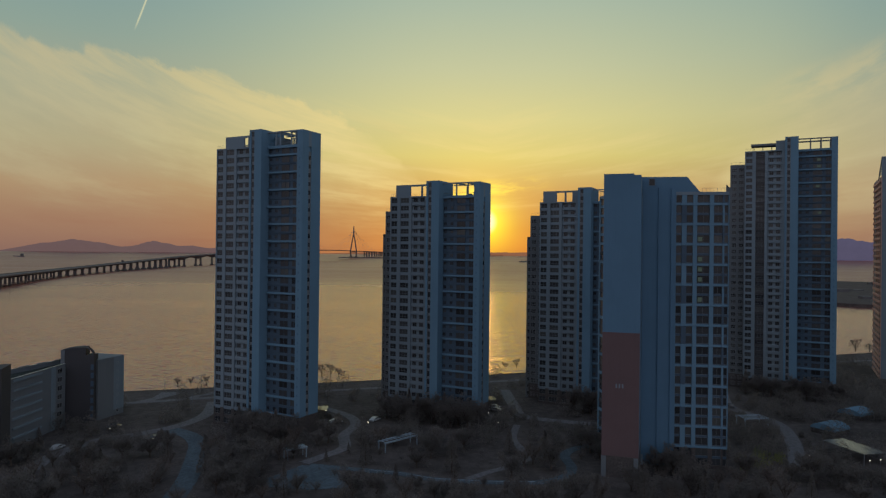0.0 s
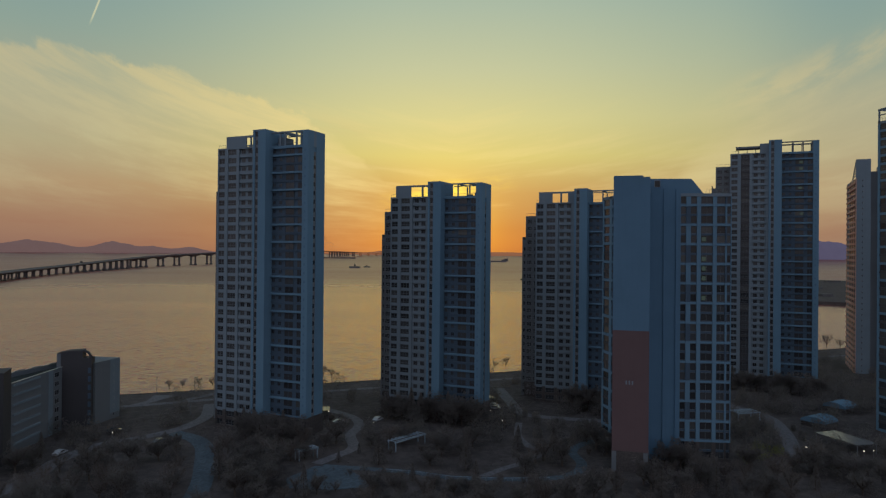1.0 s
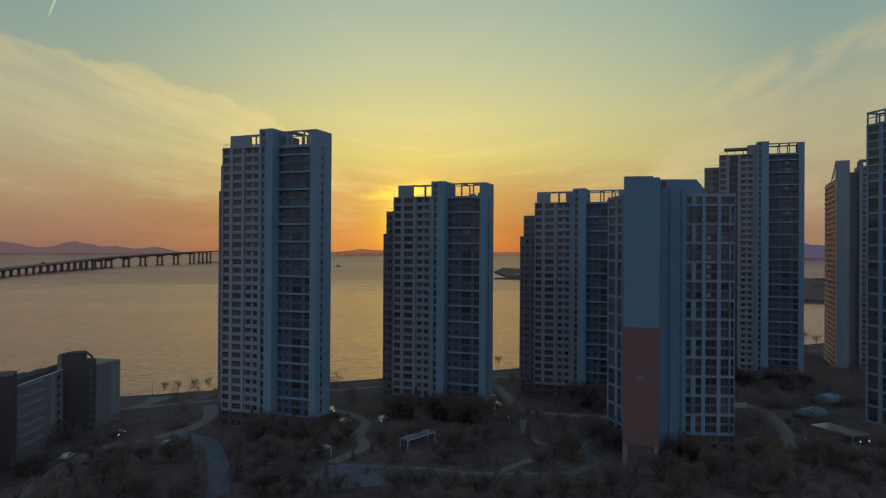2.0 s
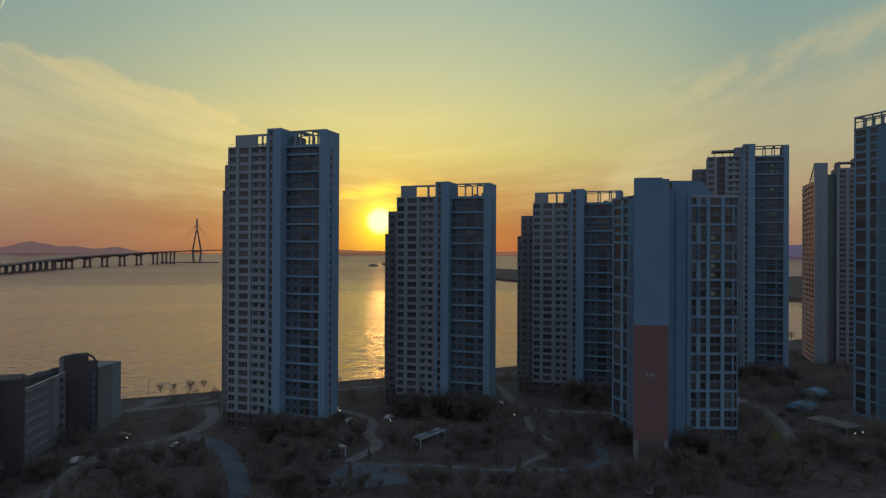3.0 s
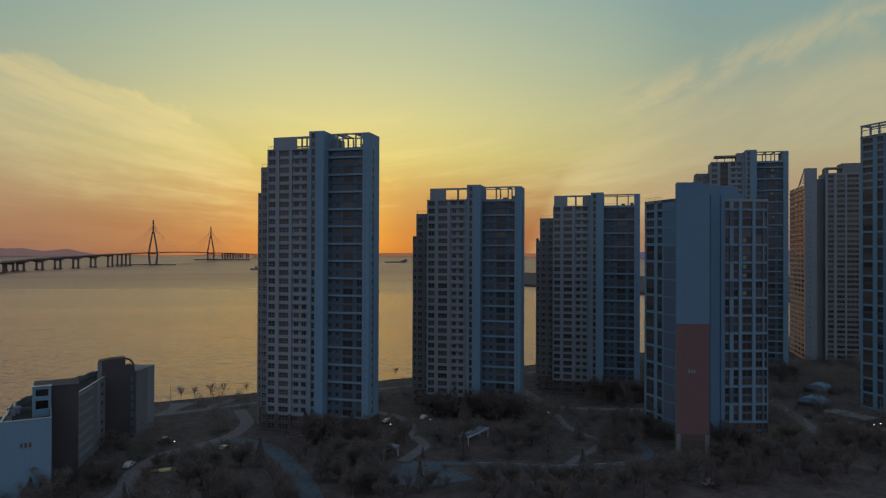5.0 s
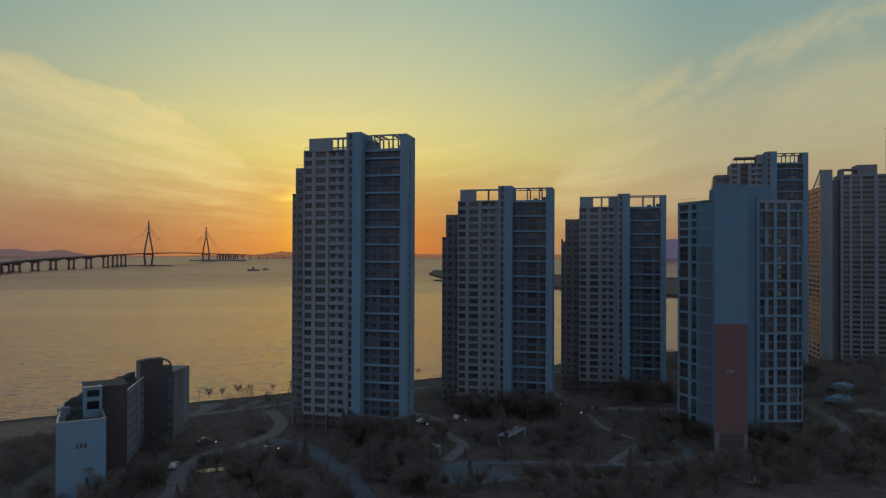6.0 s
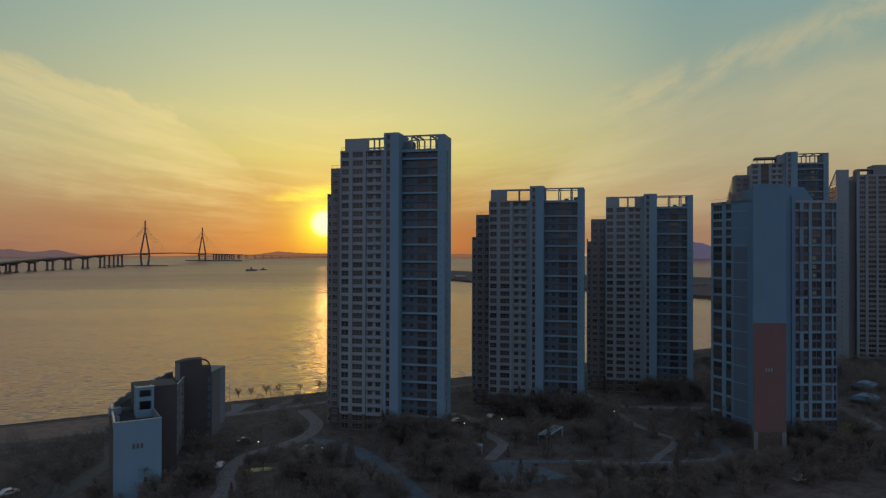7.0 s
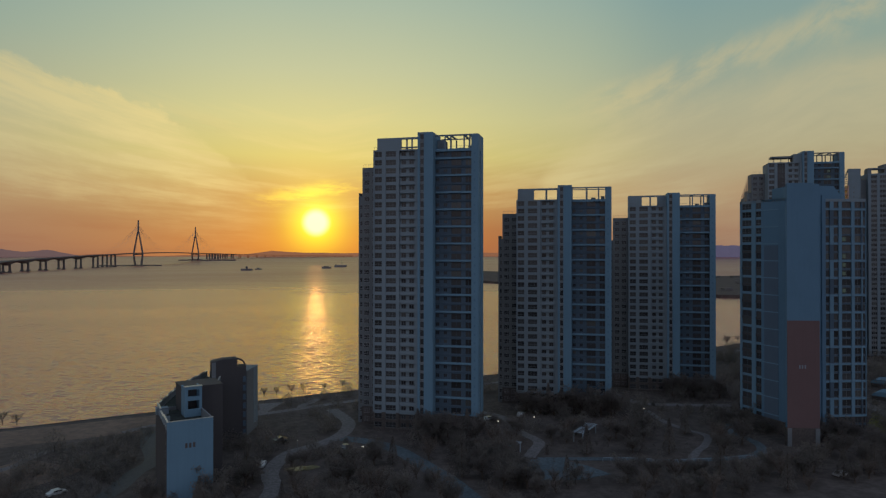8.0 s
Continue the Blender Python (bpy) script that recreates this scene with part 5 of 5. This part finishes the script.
boat("freighter", -2285, 3643, 175, 62, "small dark freighter near the skyline", (-0.45, -0.25, 11.0), level=9.3)
boat("small_boat", -1290, 2750, 10, 46, "small dark boat far out beyond the bridge", (-0.3, -0.1, 6.0))


def breakwater():
    solid("breakwater", Mesh().prism([(246, 1535), (330, 1500), (340, 1560), (300, 1575), (252, 1566)], -3.6, -0.6), ROCK, "low dark breakwater at the tip of the far land", "breakwater", kind="structure")
    root = thing("harbour_shed", at(300, 1545, -0.7, 10), "small grey shed on the breakwater", "shed")
    part("wall", Mesh().box(0, 24, 0, 10, 0, 7), CONCRETE, root)
    part("roof", Mesh().poly([(-1, -1, 7), (25, -1, 7), (25, 11, 7), (-1, 11, 7), (-1, 5, 11), (25, 5, 11)], [(0, 1, 5, 4), (2, 3, 4, 5), (0, 4, 3), (1, 2, 5), (0, 3, 2, 1)]), STEEL, root)


breakwater()

# ---- small things in the gardens ----


def pergola(x, y, turn, run, deep, label):
    root = thing("pergola", at(x, y, GROUND, turn), label, "pergola", "garden pergolas")
    for i in (0, 1):
        for j in (0, 1):
            block("post", root, at(i * (run - 0.25), j * (deep - 0.25), 0), 0.25, 0.25, 2.6, WHITE)
        block("beam", root, at(-0.3, i * (deep - 0.25), 2.6), run + 0.6, 0.25, 0.35, WHITE)
    for i in range(9):
        block("slat", root, at(0.1 + i * (run - 0.5) / 8, -0.4, 2.95), 0.3, deep + 0.8, 0.12, WHITE)
    return root


pergola(-16.2, 198, 46, 13, 3.2, "white timber garden pergola with open slats")
pergola(104, 232, 10, 9, 5, "pale garden shelter with a slanted brace")
pergola(-43, 190, 38, 6, 2.5, "small white pergola beside the paved square")


def striped_shelter():
    root = thing("parking_ramp_shelter", at(119, 206, GROUND, -75), "pale ribbed roof over a garage ramp", "shelter")
    for k in range(16):
        part("roof_rib", Mesh().box(k * 0.95, k * 0.95 + 0.75, -4, 4, 3.2, 3.35), GLOSS, root)
    for x in (0.2, 14.6):
        for y in (-3.8, 3.6):
            block("post", root, at(x, y, 0), 0.2, 0.2, 3.2, STEEL)
    return root


striped_shelter()


def ramp_canopy(x, y, turn, run, deep):
    """A flat glossy roof on thin posts over a garage ramp."""
    root = thing("ramp_canopy", at(x, y, GROUND, turn), "flat glossy canopy over a garage ramp", "canopy", "ramp canopies")
    for k in range(4):
        block("roof_panel", root, at(k * run / 4 + 0.03, 0, 2.9), run / 4 - 0.06, deep, 0.08, GLOSS)
    for px in (0.1, run - 0.25):
        for py in (0.1, deep - 0.25):
            block("post", root, at(px, py, 0), 0.15, 0.15, 2.9, STEEL)


ramp_canopy(-44.5, 238, 5, 4.4, 6.0)
ramp_canopy(16.6, 257, 5, 4.4, 6.0)


def garden_fence():
    """Low posts and a rail along the south side of the curved walk."""
    root = thing("garden_fence", at(-19, 179.6, GROUND), "low pale fence along the curved garden walk", "fence")
    line = [(-19, 179.6), (-11, 177.6), (-1.5, 173.3), (12, 171.6), (24, 171.6)]
    for (x0, y0), (x1, y1) in zip(line, line[1:]):
        run = math.hypot(x1 - x0, y1 - y0)
        turn = math.degrees(math.atan2(y1 - y0, x1 - x0))
        m = at(x0 + 19, y0 - 179.6, 0, turn)
        block("rail", root, m @ at(0, 0, 1.0), run, 0.07, 0.08, WHITE)
        for k in range(int(run / 2.2) + 1):
            block("post", root, m @ at(k * 2.2, -0.01, 0), 0.09, 0.09, 1.05, WHITE)


garden_fence()


def vaulted_roof(x, y, turn):
    root = thing("vaulted_shelter", at(x, y, GROUND, turn), "pale blue curved metal roof on low walls", "shelter", "vaulted shelters")
    n = 12
    arc = [(4.2 * math.cos(math.pi * i / n), 1.6 + 1.9 * math.sin(math.pi * i / n)) for i in range(n + 1)]
    pts = [(x2, yy, z) for yy in (0, 9) for x2, z in arc]
    part("roof", Mesh().poly(pts, [(i, i + 1, n + 2 + i, n + 1 + i) for i in range(n)] + [tuple(range(n, -1, -1)), tuple(range(n + 1, 2 * n + 2))]), TRIM, root)
    part("wall", Mesh().box(-4.1, 4.1, 0.2, 8.8, 0, 1.7), STONE, root)
    return root


vaulted_roof(126, 224, -60)
vaulted_roof(148, 246, -60)

pond = Mesh().prism([(-105, 191.4), (-99, 191.8), (-96.5, 193.6), (-98, 195.4), (-103.5, 195.0), (-106, 193.2)], GROUND - 0.05, GROUND + 0.08)
POND = make_material("still_pond", (0.02, 0.02, 0.02), 0.2, 0.2, 0.6)
solid("pond", pond, POND, "small still garden pond mirroring the bright sky", "pond", kind="structure")


def street_lamp(x, y, lit):
    root = thing("street_lamp", at(x, y, GROUND), "thin dark street lamp with a small bright head" if lit else "thin dark street lamp", "street lamp", "street lamps")
    part("pole", Mesh().beam((0, 0, 0), (0, 0, 6.5), 0.1, 0.06, 8), STEEL, root)
    part("arm", Mesh().beam((0, 0, 6.4), (1.1, 0, 6.7), 0.05, 0.04, 6), STEEL, root)
    part("head", Mesh().box(0.9, 1.4, -0.12, 0.12, 6.64, 6.76), LIT if lit else STEEL, root)


for x, y, lit in ((140, 205, False), (20, 262, False), (-100, 282, False), (-116, 284, False), (-150, 276, False), (-60, 300, False), (30, 333, False), (-90, 245, False)):
    street_lamp(x, y, lit)


def garden_lamp(x, y):
    root = thing("garden_lamp", at(x, y, GROUND), "short post lamp with a small warm light in the gardens", "lamp", "garden lamps")
    part("pole", Mesh().beam((0, 0, 0), (0, 0, 3.3), 0.07, 0.05, 8), STEEL, root)
    part("head", Mesh().beam((0, 0, 3.3), (0, 0, 3.55), 0.11, 0.14, 8), LIT, root, label="glowing lamp head")
    part("cap", Mesh().beam((0, 0, 3.55), (0, 0, 3.68), 0.26, 0.05, 8), STEEL, root)


for x, y in ((-40, 235.3), (-37.5, 216.8), (-23.7, 219.8), (16.4, 235.2), (18.7, 221.8), (-102.2, 209.2), (-84.2, 198.7), (-96, 164.7), (102.7, 188.9), (105.5, 186.4), (116.9, 184.6), (120.3, 185.4)):
    garden_lamp(x, y)


def car(x, y, turn, paint, label):
    root = thing("car", at(x, y, GROUND + 0.03, turn), label, "car", "parked cars")
    side = [(-2.2, 0.35), (-2.25, 0.85), (-1.5, 0.98), (-0.9, 1.45), (0.75, 1.45), (1.35, 1.0), (2.15, 0.85), (2.25, 0.4)]
    n = len(side)
    pts = [(a, y2, z) for y2 in (-0.88, 0.88) for a, z in side]
    part("body", Mesh().poly(pts, [tuple(range(n)), tuple(range(2 * n - 1, n - 1, -1))] + [(i, n + i, n + (i + 1) % n, (i + 1) % n) for i in range(n)]), paint, root)
    for a in (-1.35, 1.4):
        for b in (-0.8, 0.8):
            part("wheel", Mesh().beam((a, b - 0.12, 0.33), (a, b + 0.12, 0.33), 0.33, 0.33, 12), ASPHALT, root)
    part("windscreen", Mesh().box(-0.95, 0.85, -0.9, 0.9, 1.02, 1.32), GLASS, root)
    for b in (-0.6, 0.6):
        part("headlight", Mesh().box(2.15, 2.27, b - 0.16, b + 0.16, 0.6, 0.76), WHITE, root)


for x, y, turn, paint, label in ((36, 153, 8, CAR_WHITE, "white car parked by the garden lane"), (-36, 232, 20, CAR_WHITE, "white car beside the tall tower"), (-23, 235, 60, CAR_WHITE, "white car at the edge of the drive"), (20, 252, -15, CAR_WHITE, "white car behind the tower"), (20, 256, -15, CAR_WHITE, "white car behind the tower"), (-107, 222, 30, CAR_GREY, "grey car near the low block"), (-88, 209, 50, CAR_GREY, "grey car beside the garden walk"), (-112, 198, 80, CAR_WHITE, "white car beside the garden walk"), (-160, 187, 40, CAR_WHITE, "white car parked on the lane"),
                                 (-44, 250, 20, CAR_GREY, "grey car on the drive"), (112, 262, 80, CAR_GREY, "grey car by the far drive")):
    car(x, y, turn, paint, label)
